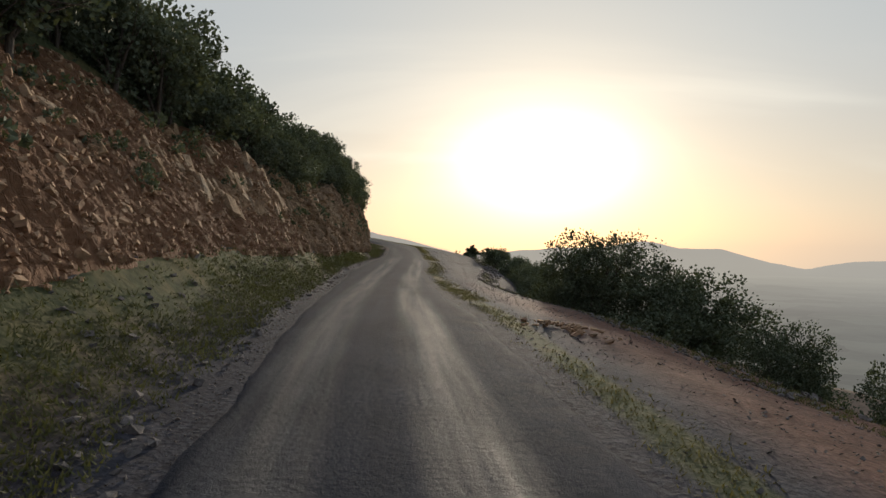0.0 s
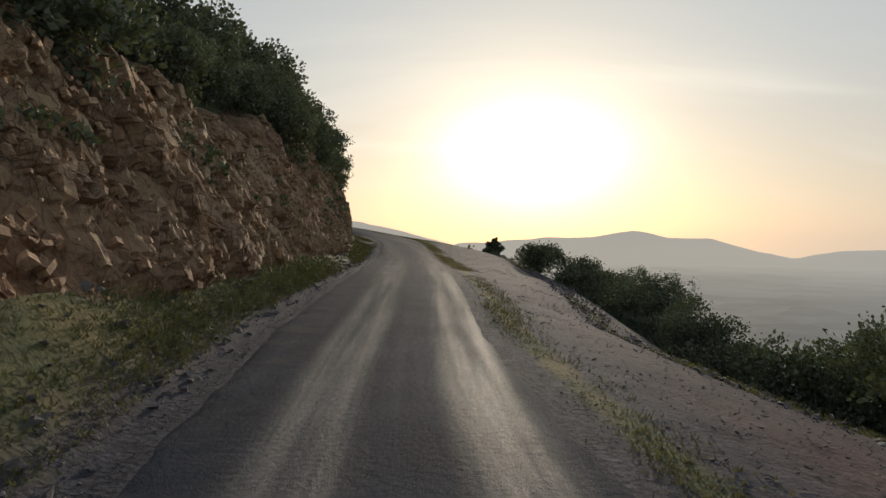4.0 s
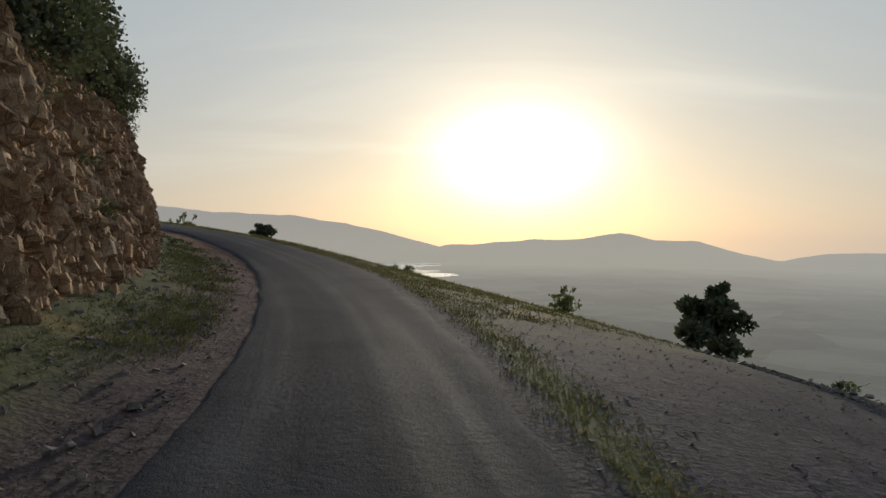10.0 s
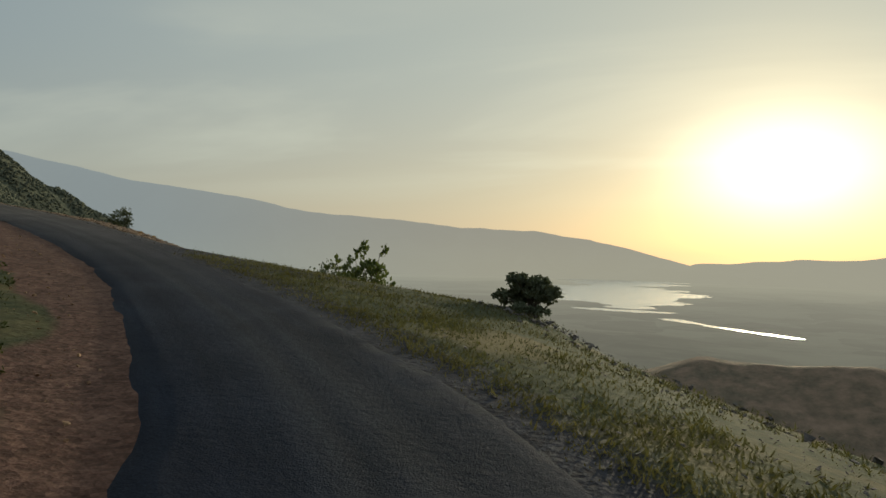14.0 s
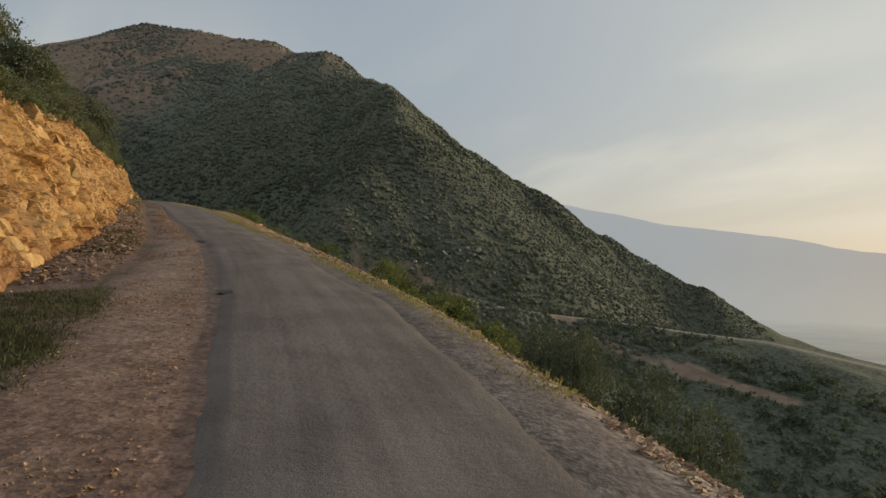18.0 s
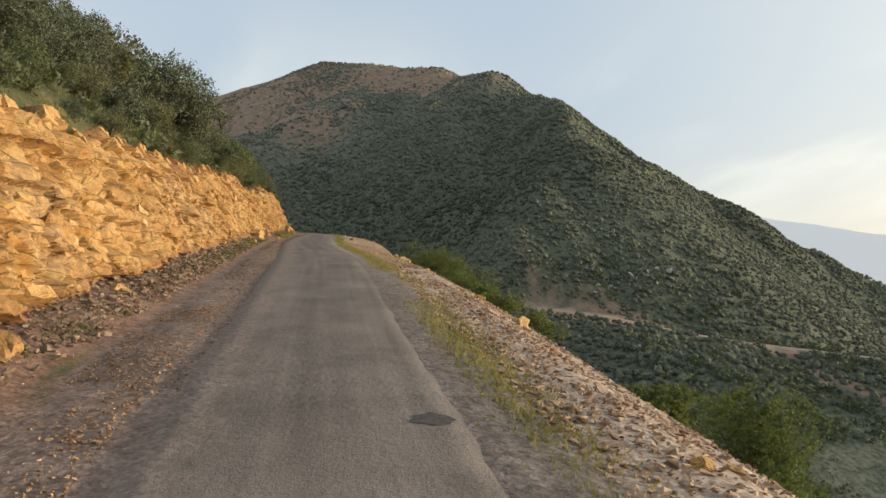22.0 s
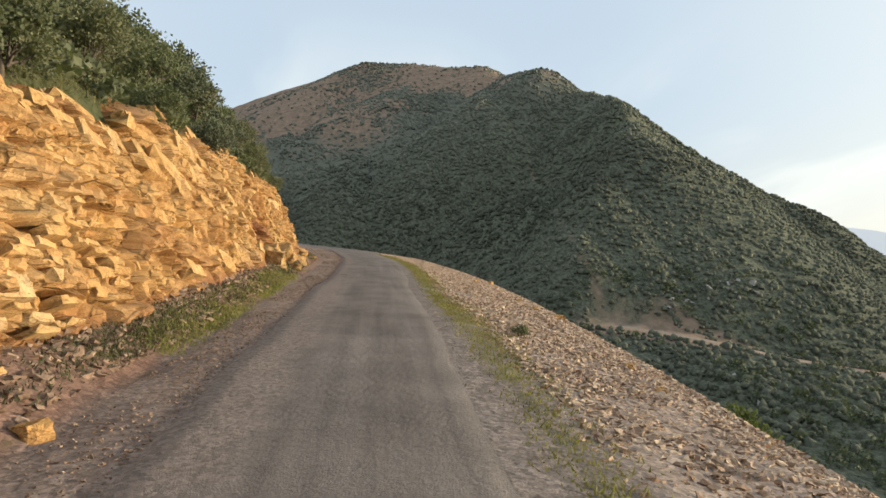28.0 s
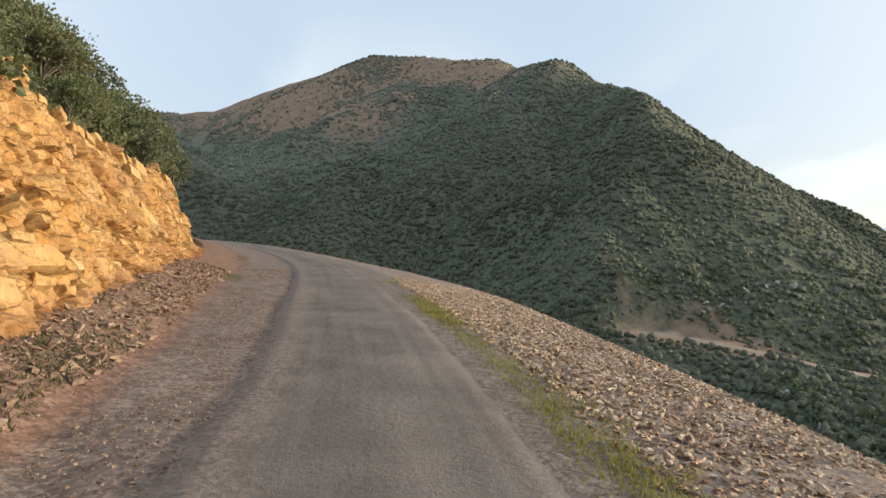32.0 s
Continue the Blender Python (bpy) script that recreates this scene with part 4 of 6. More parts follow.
def set_blocks(face, spots, kinds, mat, near0, near1, seed, label, loose):
    """Blocks on a cut: rows of station, height up the face, length, thickness, depth, tilt and how far they stand out.
    Those between two stations are parts of their own, the others one joined part."""
    rng = np.random.default_rng(seed)
    a = np.array(spots)
    st, hh, wide, thick, deep, tilt, out = a.T
    h, foot, lean, bank = face_height(st), cliff_foot(st), cliff_lean(st), bank_height(st)
    vv = hh / h
    u = foot - lean * vv + face_swell(st, hh) + between(vv, (-0.1, 0.0), (0.5, 0.12), (0.85, 0.14), (1.0, 0.0)) + out - 0.32 * deep
    x, y, z = on_road(st, u)
    z = z + bank - 0.05 + hh
    tx, ty = np.interp(st, STATION, TANGENT[:, 0]), np.interp(st, STATION, TANGENT[:, 1])
    zero = 0 * tx
    along = np.stack([tx, ty, zero], 1)
    right = np.stack([ty, -tx, zero], 1)
    up = unit(np.array([0, 0, 1.0]) * h[:, None] - right * lean[:, None])
    front = unit(right * h[:, None] + np.array([0, 0, 1.0]) * lean[:, None])
    c, s = np.cos(tilt)[:, None], np.sin(tilt)[:, None]
    e0, e1 = along * c + up * s, up * c - along * s
    # a little of every other turn
    k = rng.normal(size=(len(a), 3)) * loose
    e0, front = unit(e0 + front * k[:, :1]), unit(front - e0 * k[:, :1] + e1 * k[:, 1:2])
    e1 = unit(np.cross(front, e0))
    e0 = np.cross(e1, front)
    kind = rng.integers(len(kinds), size=len(a))
    shared = [mesh_of("rock_block", v, f, mat) for v, f in kinds]
    vs, fs, n, singles = [], [], 0, 0
    for i in range(len(a)):
        m = np.stack([e0[i] * wide[i], e1[i] * thick[i], front[i] * deep[i]], 1)
        if near0 < st[i] < near1 and singles < 300:
            singles += 1
            ob = part("rock_block", shared[kind[i]], face)
            g = Matrix.Identity(4)
            for r in range(3):
                for q in range(3):
                    g[r][q] = m[r, q]
                g[r][3] = (x[i], y[i], z[i])[r]
            ob.matrix_basis = g
        else:
            v, f = kinds[kind[i]]
            vs.append(v @ m.T + (x[i], y[i], z[i]))
            fs.append(f + n)
            n += len(v)
    rest = part("rock_blocks", mesh_of("rock_blocks", np.vstack(vs), np.vstack(fs), mat), face, label)
    rest["kind"] = "stuff"


def unit(v):
    return v / np.maximum(np.linalg.norm(v, axis=-1, keepdims=True), 1e-9)


def bedded_spots(s0, s1, seed):
    """Blocks that stand out of the level beds, thickest where the rock is shattered, and loose pieces along the top."""
    rng = np.random.default_rng(seed)
    out, s = [], s0
    while s < s1:
        width = rng.uniform(1.6, 4.2)
        size = rng.choice([0.22, 0.32, 0.46, 0.75, 1.05], p=[0.16, 0.30, 0.30, 0.18, 0.06])
        dip = rng.normal(-0.08, 0.05)
        top = float(face_height(np.array([s + width / 2]))[0])
        b = 0.05
        while b < top + 0.1:
            t = size * rng.uniform(0.3, 0.7)
            a = s + rng.uniform(-0.3, 0.1)
            while a < s + width:
                w = size * rng.uniform(0.6, 2.3)
                lift = (a + w / 2 - s - width / 2) * math.sin(dip)
                slump = abs(a - 195.0) < 1.6 and b < 2.2
                near = 172.0 < a < 199.0
                if rng.random() < (0.38 if near else 0.17) and -0.1 < b + lift < top + 0.12 and not slump:
                    out.append((a + w / 2, b + t / 2 + lift, w * 1.03, t * 1.05, rng.uniform(0.3, 0.5), dip + rng.normal(0, 0.06), rng.normal(-0.06, 0.04)))
                a += w
            b += t
        s += width
    for k in range(int((s1 - s0) * 3.0)):
        q = rng.uniform(s0, s1)
        out.append((q, float(face_height(np.array([q]))[0]) + rng.uniform(-0.12, 0.10), rng.uniform(0.15, 0.6), rng.uniform(0.10, 0.35), rng.uniform(0.2, 0.45), rng.normal(0, 0.3), rng.uniform(-0.2, 0.0)))
    return out


def sliver_spots(s0, s1, count, seed):
    """Slabs and splinters that stand steeply in the brown cut: large where the rock begins, small elsewhere."""
    rng = np.random.default_rng(seed)
    s = rng.uniform(s0, s1, count)
    top = face_height(s)
    b = rng.uniform(0.0, 1.02, count) * top
    high = np.clip((b / top - 0.30) / 0.15, 0, 1)
    rocky = between(s, (-20, 0.0), (7, 0.05), (14, 0.5), (22, 0.9), (90, 1.0)) * np.where(s < 28, 0.12 + 0.88 * high, 1.0)
    rocky = rocky * (1 - between(s, (12, 0.95), (20, 0.75), (26, 0.0)) * np.clip((b / top - 0.58) / 0.15, 0, 1))
    keep = rng.random(count) < rocky
    size = between(s, (30, 0.10), (37, 0.06)) + between(s, (30, 0.20), (37, 0.15)) * rng.random(count) ** 3
    size = size + between(s, (10, 0.05), (16, 0.34), (25, 0.30), (31, 0.12), (40, 0.02)) * rng.random(count) ** 1.5 * (fractal(s * 0.5, b * 0.6, 39) > -0.1)
    steep = 1.25 + 0.25 * fractal(s * 0.2, b * 0.3, 40) + rng.normal(0, 0.25, count)
    rows = np.stack([s, b, size * rng.uniform(0.9, 1.6, count), size * rng.uniform(0.4, 0.9, count), size * rng.uniform(0.5, 0.9, count), steep, rng.normal(0.02, 0.035, count)], 1)
    return rows[keep]


def scree_spots(s0, s1, count, seed):
    """Small stones that stick out of the red earth."""
    rng = np.random.default_rng(seed)
    s = rng.uniform(s0, s1, count)
    b = rng.uniform(-0.02, 1.0, count) * face_height(s)
    size = 0.035 + 0.12 * rng.random(count) ** 3
    rows = np.stack([s, b, size * rng.uniform(0.9, 1.6, count), size * rng.uniform(0.5, 1.0, count), size * rng.uniform(0.8, 1.3, count), rng.normal(0.2, 0.7, count), 0.03 + 0.04 * rng.random(count)], 1)
    return rows[rng.random(count) < between(s, (8, 1.0), (20, 0.75), (30, 0.25))]


PEBBLES = [hull_block(780 + k, 0.22, 1) for k in range(12)]
face_1 = build_cliff("rock_face_1", S0 + 1.0, 85.3, M_ROCK1, "brown cut bank of red soil and broken, steeply layered rock", "soil")
face_2 = build_cliff("rock_face_2", 110.6, 228.0, M_ROCK2, "sunlit ochre limestone cut of broken level beds", "block")
set_blocks(face_1, sliver_spots(S0 + 1.5, 83.4, 5200, 45), SPLINTERS, M_BLOCK1, 17.0, 34.0, 46, "brown and rusty slabs of steeply layered rock", 0.14)
set_blocks(face_1, scree_spots(-8.0, 30.0, 5600, 49), PEBBLES, M_SCREE, 0.0, 0.0, 50, "small brown stones sticking out of the red earth", 0.3)
set_blocks(face_2, bedded_spots(111.2, 226.0, 47), BLOCKS, M_BLOCK2, 176.0, 197.0, 48, "ochre limestone blocks in broken level beds", 0.03)

# ---- wide ground: slopes below the road, valley, mountain, plain ----
PLAIN_Z = -165.0


def road_offset(x, y):
    """Station and signed offset (right is positive) from the road, for many places."""
    k = slice(None, None, 12)
    px, py, st, tx, ty, pz = LINE[k, 0], LINE[k, 1], STATION[k], TANGENT[k, 0], TANGENT[k, 1], LINE[k, 2]
    best, side, zz, sta = (np.full(x.shape, 1e9), np.zeros(x.shape), np.zeros(x.shape), np.zeros(x.shape))
    for a, b, c, d, e, f in zip(px, py, pz, tx, ty, st):
        r = np.hypot(x - a, y - b)
        m = r < best
        best = np.where(m, r, best)
        side = np.where(m, (x - a) * e - (y - b) * d, side)
        zz, sta = np.where(m, c, zz), np.where(m, f, sta)
    return sta, np.where(side >= 0, best, -best), zz


RIDGES = [  # crest lines of the mountain, with the steepness of their sides
    ([(-1250, -600, 230), (-1268, -233, 283), (-1299, -103, 294), (-1385, -20, 329), (-1390, 59, 376), (-1341, 141, 396), (-1285, 230, 424), (-1219, 330, 409), (-1150, 403, 391), (-1090, 427, 360)], 0.70),
    ([(-1090, 427, 360), (-950, 405, 317), (-839, 390, 287), (-780, 425, 245), (-737, 465, 203), (-685, 512, 155), (-638, 573, 111), (-600, 642, 62), (-523, 713, 6), (-471, 812, -47), (-409, 903, -82), (-330, 1020, -140)], 1.0),
    ([(-760, 440, 236), (-660, 400, 198), (-556, 362, 149), (-505, 305, 98), (-462, 255, 48), (-420, 220, 14), (-370, 190, -25)], 0.85),
    ([(-1219, 330, 407), (-1040, 250, 300), (-880, 200, 200), (-740, 160, 120), (-600, 122, 60)], 0.60),
    ([(-1299, -103, 294), (-1050, -50, 205), (-800, 0, 130)], 0.60),
    ([(-870, 330, 262), (-789, 302, 227), (-708, 305, 180), (-681, 309, 157), (-623, 305, 124), (-535, 284, 89), (-462, 265, 58), (-401, 259, 18)], 0.80),
]


def crest(x, y, line, k, soft=25.0):
    out = np.full(x.shape, -1e9)
    for (x0, y0, z0), (x1, y1, z1) in zip(line, line[1:]):
        dx, dy = x1 - x0, y1 - y0
        t = np.clip(((x - x0) * dx + (y - y0) * dy) / (dx * dx + dy * dy), 0, 1)
        d = np.hypot(x - x0 - t * dx, y - y0 - t * dy)
        out = np.maximum(out, z0 + t * (z1 - z0) - k * np.sqrt(d * d + soft**2) + 0.9 * k * soft)
    return out


TRACK = [(-390, 262, 0), (-380, 280, -2), (-366, 290, -4), (-350, 308, -8), (-333, 332, -13), (-312, 356, -15), (-290, 380, -17.5), (-265, 398, -20), (-235, 415, -22), (-180, 440, -32), (-120, 500, -62), (-40, 600, -105), (60, 720, -150)]

TERRACE = [(-318, 348, -15), (-298, 337, -20), (-273, 329, -23), (-255, 334, -27), (-240, 344, -32), (-219, 345, -35), (-185, 352, -44)]
SPUR = [(-10, 470, -72), (40, 491, -54), (79, 484, -55), (114, 475, -54), (154, 460, -62), (181, 447, -69), (260, 400, -84), (330, 330, -110)]


def wide_height(x, y):
    sta, off, zr = road_offset(x, y)
    over = np.maximum(off - rim_right(sta), 0)
    steep = between(sta, (-20, 0.62), (60, 0.60), (85, 0.5), (96, 0.75), (115, 0.95), (230, 0.9))
    right = zr + rim_drop(sta) - steep * (np.minimum(over, 37) - 0.35) - 0.58 * np.maximum(over - 37, 0)
    right = np.where(off < 42, right - 1.4 * np.clip((42 - off) / 10, 0, 1), right)
    hill_side = zr - 4.0 + 0.62 * np.maximum(-off - 14, 0)
    cut = between(sta, (68, 1.0), (76, 0.0), (118, 0.0), (126, 1.0))
    hill_side = hill_side + 14.5 * cut * np.clip((-off - 18) / 8, 0, 1) * np.exp(-np.maximum(-off - 26, 0) / 40)
    hill_side = hill_side - 0.9 * np.maximum(-190 - x, 0)
    ours = np.where(off >= 0, right, np.minimum(hill_side, 180))
    big = np.full(x.shape, -1e9)
    for i, (line, k) in enumerate(RIDGES):
        big = np.maximum(big, crest(x, y, line, k, 8.0 if i in (2, 5) else 25.0))
    rough = fractal(x * 0.006, y * 0.006, 61, 5)
    gully = np.clip(0.42 - np.abs(fractal(x * 0.006 + 3, y * 0.006, 64, 3)), 0, 1)
    inner = np.clip((crest(x, y, RIDGES[1][0], 1.0) * -1 + big - 4) / 25, 0, 1) + np.clip((430 - y) / 80, 0, 1)
    big = big - 46 * gully * np.clip(inner, 0, 1) * np.clip((300 - big) / 150, 0, 1) * np.clip((big + 40) / 80, 0, 1)
    big = big + 2.2 * rough * np.clip((big + 60) / 160, 0.2, 1) * np.clip((450 - big) / 300, 0.15, 1)
    # a bench in the valley side carries the dirt track
    floor = PLAIN_Z - 8 + 130 * np.exp(-np.hypot((x + 330) / 1.6, y - 250) / 130.0)
    z = np.maximum(np.maximum(ours, big), np.maximum(floor, crest(x, y, TRACK, 0.27)))
    z = np.maximum(z, crest(x, y, SPUR, 0.42, 14.0))
    far = np.clip((off - 42) / 40, 0, 1)
    z = z + far * 2.2 * fractal(x * 0.03, y * 0.03, 63, 4)
    d, tz = dist_line(x, y, TRACK)
    w = np.clip((d - 4) / 16, 0, 1) ** 1.5
    return tz * (1 - w) + z * w, ours, big


def dist_line(x, y, line):
    """Distance to a line in plan, and the line's height there."""
    out, tall = np.full(x.shape, 1e9), np.zeros(x.shape)
    for (x0, y0, z0), (x1, y1, z1) in zip(line, line[1:]):
        dx, dy = x1 - x0, y1 - y0
        t = np.clip(((x - x0) * dx + (y - y0) * dy) / (dx * dx + dy * dy), 0, 1)
        d = np.hypot(x - x0 - t * dx, y - y0 - t * dy)
        tall = np.where(d < out, z0 + t * (z1 - z0), tall)
        out = np.minimum(out, d)
    return out, tall


def bare_ground(x, y, z):
    """Where dry grass and earth show between the scrub, 0 to 1: in patches, mostly high up on the sunny shoulder."""
    high = np.clip((z - 175 + 75 * fractal(x * 0.006, y * 0.006, 74, 4)) / 90, 0, 1) * np.clip((470 - y) / 110, 0.12, 1)
    patch = np.clip(0.80 + 1.1 * fractal(x * 0.0085 + 0.004 * z, y * 0.0085, 76, 5), 0, 1)
    left = np.clip((300 - y) / 160, 0, 1)
    # the spur's lit crest, painted on as a thin paler strip
    rib, _ = dist_line(x, y, RIDGES[5][0][1:])
    return np.maximum(high * np.maximum(patch, 0.85 * left), 0.38 * np.exp(-((rib / 3.0) ** 2)))


def build_wide():
    xs = np.r_[np.arange(-1500, -700, 14.0), np.arange(-700, 330, 6.0), np.arange(330, 701, 20.0)]
    ys = np.r_[np.arange(-600, 0, 24.0), np.arange(0, 480, 5.0), np.arange(480, 1101, 14.0)]
    x, y = np.meshgrid(xs, ys, indexing="ij")
    z, ours, big = wide_height(x, y)
    d, _ = dist_line(x, y, TRACK)
    bare = bare_ground(x, y, z) + 0.25 * np.clip(fractal(x * 0.01, y * 0.01, 71), 0, 1)
    bare = np.maximum(bare, 0.8 * np.clip((between(x, (-400, 30), (-345, 26), (-325, 9), (-250, 7)) - d) / 8, 0, 1) * np.clip((x + 420) / 40, 0, 1))
    bare = np.maximum(bare, 0.62 * np.clip((x + 60) / 60, 0, 1))  # the brownish spur over the plain; paler bare tint stands in for its haze
    bare = np.maximum(bare, 0.9 * np.clip((8 + 3 * fractal(x * 0.05, y * 0.05, 77) - dist_line(x, y, TERRACE)[0]) / 4, 0, 1))
    red = np.exp(-(((d - 11) / 6.0) ** 2)) * np.clip(0.6 + 1.3 * fractal(x * 0.025, y * 0.025, 72), 0, 1) * np.clip(1.3 - np.abs(x + 315) / 32, 0, 1) * (y - 356 > 1.1 * (x + 312))
    track = np.exp(-((d / 4.0) ** 2))
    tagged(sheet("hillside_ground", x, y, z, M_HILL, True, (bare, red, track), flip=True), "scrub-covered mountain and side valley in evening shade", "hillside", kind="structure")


build_wide()


def build_far():
    # plain to the horizon, one sheet
    r = np.r_[np.linspace(150, 1600, 60), np.linspace(1650, 4950, 60)]
    a = np.radians(np.linspace(-75, 200, 180))
    rr, aa = np.meshgrid(r, a, indexing="ij")
    x, y = rr * np.sin(aa), 80 + rr * np.cos(aa)
    z = PLAIN_Z + 0.5 + 0.8 * np.abs(fractal(x * 0.0015, y * 0.0015, 81, 4))
    shore = lake_mask(x, y)
    z = z + 22 * np.clip(fractal(x * 0.0016, y * 0.0016, 83, 5) - 0.02, 0, 1) * np.clip((rr - 420) / 500, 0, 1) * np.clip((4200 - rr) / 800, 0, 1) * np.clip((-shore - 60) / 260, 0, 1)
    z = np.where(shore > -30, PLAIN_Z - 2.5, z)
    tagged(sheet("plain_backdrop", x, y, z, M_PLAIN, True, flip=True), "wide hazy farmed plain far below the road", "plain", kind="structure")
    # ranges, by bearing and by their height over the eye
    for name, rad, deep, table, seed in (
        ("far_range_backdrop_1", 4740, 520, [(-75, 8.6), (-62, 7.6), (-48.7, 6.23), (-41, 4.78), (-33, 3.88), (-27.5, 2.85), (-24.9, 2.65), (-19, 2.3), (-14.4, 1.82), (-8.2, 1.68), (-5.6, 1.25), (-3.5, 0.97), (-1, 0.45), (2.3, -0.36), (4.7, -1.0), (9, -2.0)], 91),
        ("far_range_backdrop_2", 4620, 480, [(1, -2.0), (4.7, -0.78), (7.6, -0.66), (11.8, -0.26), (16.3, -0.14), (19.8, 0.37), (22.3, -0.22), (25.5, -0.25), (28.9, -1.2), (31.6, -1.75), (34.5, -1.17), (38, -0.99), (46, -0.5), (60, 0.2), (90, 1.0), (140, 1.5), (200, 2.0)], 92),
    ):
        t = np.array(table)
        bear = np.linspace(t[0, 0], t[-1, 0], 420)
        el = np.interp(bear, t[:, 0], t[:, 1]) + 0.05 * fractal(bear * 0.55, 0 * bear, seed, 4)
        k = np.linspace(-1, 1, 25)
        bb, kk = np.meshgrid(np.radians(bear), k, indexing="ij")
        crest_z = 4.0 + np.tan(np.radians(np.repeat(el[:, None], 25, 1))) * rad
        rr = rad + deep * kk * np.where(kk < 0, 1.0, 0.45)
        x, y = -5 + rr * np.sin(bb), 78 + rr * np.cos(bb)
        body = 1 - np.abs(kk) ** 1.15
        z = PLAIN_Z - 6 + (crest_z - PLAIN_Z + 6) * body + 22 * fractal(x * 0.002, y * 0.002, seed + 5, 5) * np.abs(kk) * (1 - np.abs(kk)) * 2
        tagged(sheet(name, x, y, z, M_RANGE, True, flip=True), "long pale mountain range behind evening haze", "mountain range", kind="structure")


def lake_mask(x, y):
    """Positive inside the drowned valley: a trunk with side arms and ragged shores."""
    c = between(y, (1580, 322), (1731, 190), (1880, 85), (1990, 10), (2650, -60), (2925, -125), (3216, -140), (3900, -70))
    half = between(y, (1560, -8), (1590, 16), (1660, 26), (1731, 34), (1880, 75), (2000, 100), (2400, 200), (2650, 265), (2925, 300), (3216, 250), (3600, 190), (3937, 240), (4180, 170), (4300, -120))
    arms = 210 * fractal(x * 0.0014, y * 0.0048, 95, 4) + 60 * fractal(x * 0.007, y * 0.016, 96, 3)
    return half + arms * np.clip((y - 1600) / 600, 0.08, 1) - np.abs(x - c)


def build_lake():
    xs, ys = np.arange(-900, 701, 8.0), np.r_[np.arange(1540, 2200, 7.0), np.arange(2200, 4600, 18.0)]
    x, y = np.meshgrid(xs, ys, indexing="ij")
    inside = lake_mask(x, y) > 0
    f = grid_faces(*x.shape, True)
    keep = inside.ravel()[f].sum(1) >= 2
    v = np.stack([x, y, np.full(x.shape, PLAIN_Z + 2.2)], -1).reshape(-1, 3)
    used, idx = np.unique(f[keep].ravel(), return_inverse=True)
    ob = new("lake_water", mesh_of("lake_water", v[used], idx.reshape(-1, 4), M_WATER, True))
    tagged(ob, "bright reservoir with ragged arms on the plain", "lake", kind="structure")


build_far()
build_lake()

# ---- plants ----


def leaves(base, out, length, width, rng):
    """Small pointed leaves: from each base along a way near out. Vertices and faces."""
    n = len(base)
    way = unit(out + 0.9 * rng.normal(size=(n, 3)))
    across = unit(np.cross(way, rng.normal(size=(n, 3))))
    length = length * rng.uniform(0.6, 1.35, (n, 1))
    bend = np.cross(way, across) * length * rng.uniform(-0.18, 0.18, (n, 1))
    mid = base + way * length * 0.48 + bend
    v = np.stack([base, mid + across * width * length, base + way * length, mid - across * width * length], 1)
    return v.reshape(-1, 3), np.arange(4 * n).reshape(n, 4)


def foliage(blobs, clumps, per, size, rng, gather=0.17, width=0.36, inner=0.25):
    """A crown: clumps of leaves spread over the outsides of some ellipsoids, with gaps between the clumps."""
    b = np.array(blobs, float)
    pick = rng.choice(len(b), clumps, p=(b[:, 3] * b[:, 4]) / (b[:, 3] * b[:, 4]).sum())
    way = unit(rng.normal(size=(clumps, 3)))
    way[:, 2] = np.where(rng.random(clumps) < 0.7, np.abs(way[:, 2]), way[:, 2])
    deep = np.where(rng.random(clumps) < inner, rng.uniform(0.3, 0.8, clumps), rng.uniform(0.82, 1.12, clumps))
    c = b[pick, :3] + way * b[pick, 3:] * deep[:, None]
    spread = gather * rng.uniform(0.6, 1.5, (clumps, 1))
    base = np.repeat(c, per, 0) + np.repeat(spread, per, 0) * unit(rng.normal(size=(clumps * per, 3))) * rng.random((clumps * per, 1)) ** 0.5
    out = np.repeat(way, per, 0) + np.array([0, 0, 0.35])
    return leaves(base, out, size, width, rng)


def limb(p, q, r0, r1, sides=6, sag=0.0):
    """A tapered, slightly bent branch from p to q."""
    p, q = np.array(p, float), np.array(q, float)
    t = np.linspace(0, 1, 5)[:, None]
    line = p + (q - p) * t + np.array([0, 0, sag]) * (t * (1 - t)) * 4
    d = unit(q - p)
    a = unit(np.cross(d, [0.31, 0.77, 0.55]))
    c = np.cross(d, a)
    ang = np.linspace(0, 2 * np.pi, sides, endpoint=False)
    ring = np.cos(ang)[:, None] * a + np.sin(ang)[:, None] * c
    r = r0 + (r1 - r0) * t[:, :, None]
    v = (line[:, None, :] + ring[None] * r).reshape(-1, 3)
    i = np.arange(5 * sides).reshape(5, sides)
    f = np.stack([i[:-1], np.roll(i, -1, 1)[:-1], np.roll(i, -1, 1)[1:], i[1:]], -1).reshape(-1, 4)
    return v, f


def joined(pieces):
    vs, fs, n = [], [], 0
    for v, f in pieces:
        vs.append(v)
        fs.append(f + n)
        n += len(v)
    return np.vstack(vs), np.vstack(fs)


def plant(name, label, category, group, blobs, clumps, per, size, mat, seed, stems, gather=0.17, width=0.36, inner=0.25):
    """A shrub or tree: Empty at the base, a trunk with limbs, and a crown."""
    rng = np.random.default_rng(seed)
    root = tagged(new(name), label, category, group)
    part("trunk", mesh_of("trunk", *joined(stems), M_BARK, True), root)
    v, f = foliage(blobs, clumps, per, size, rng, gather, width, inner)
    part("crown", mesh_of("crown", v, f, mat), root)
    return root


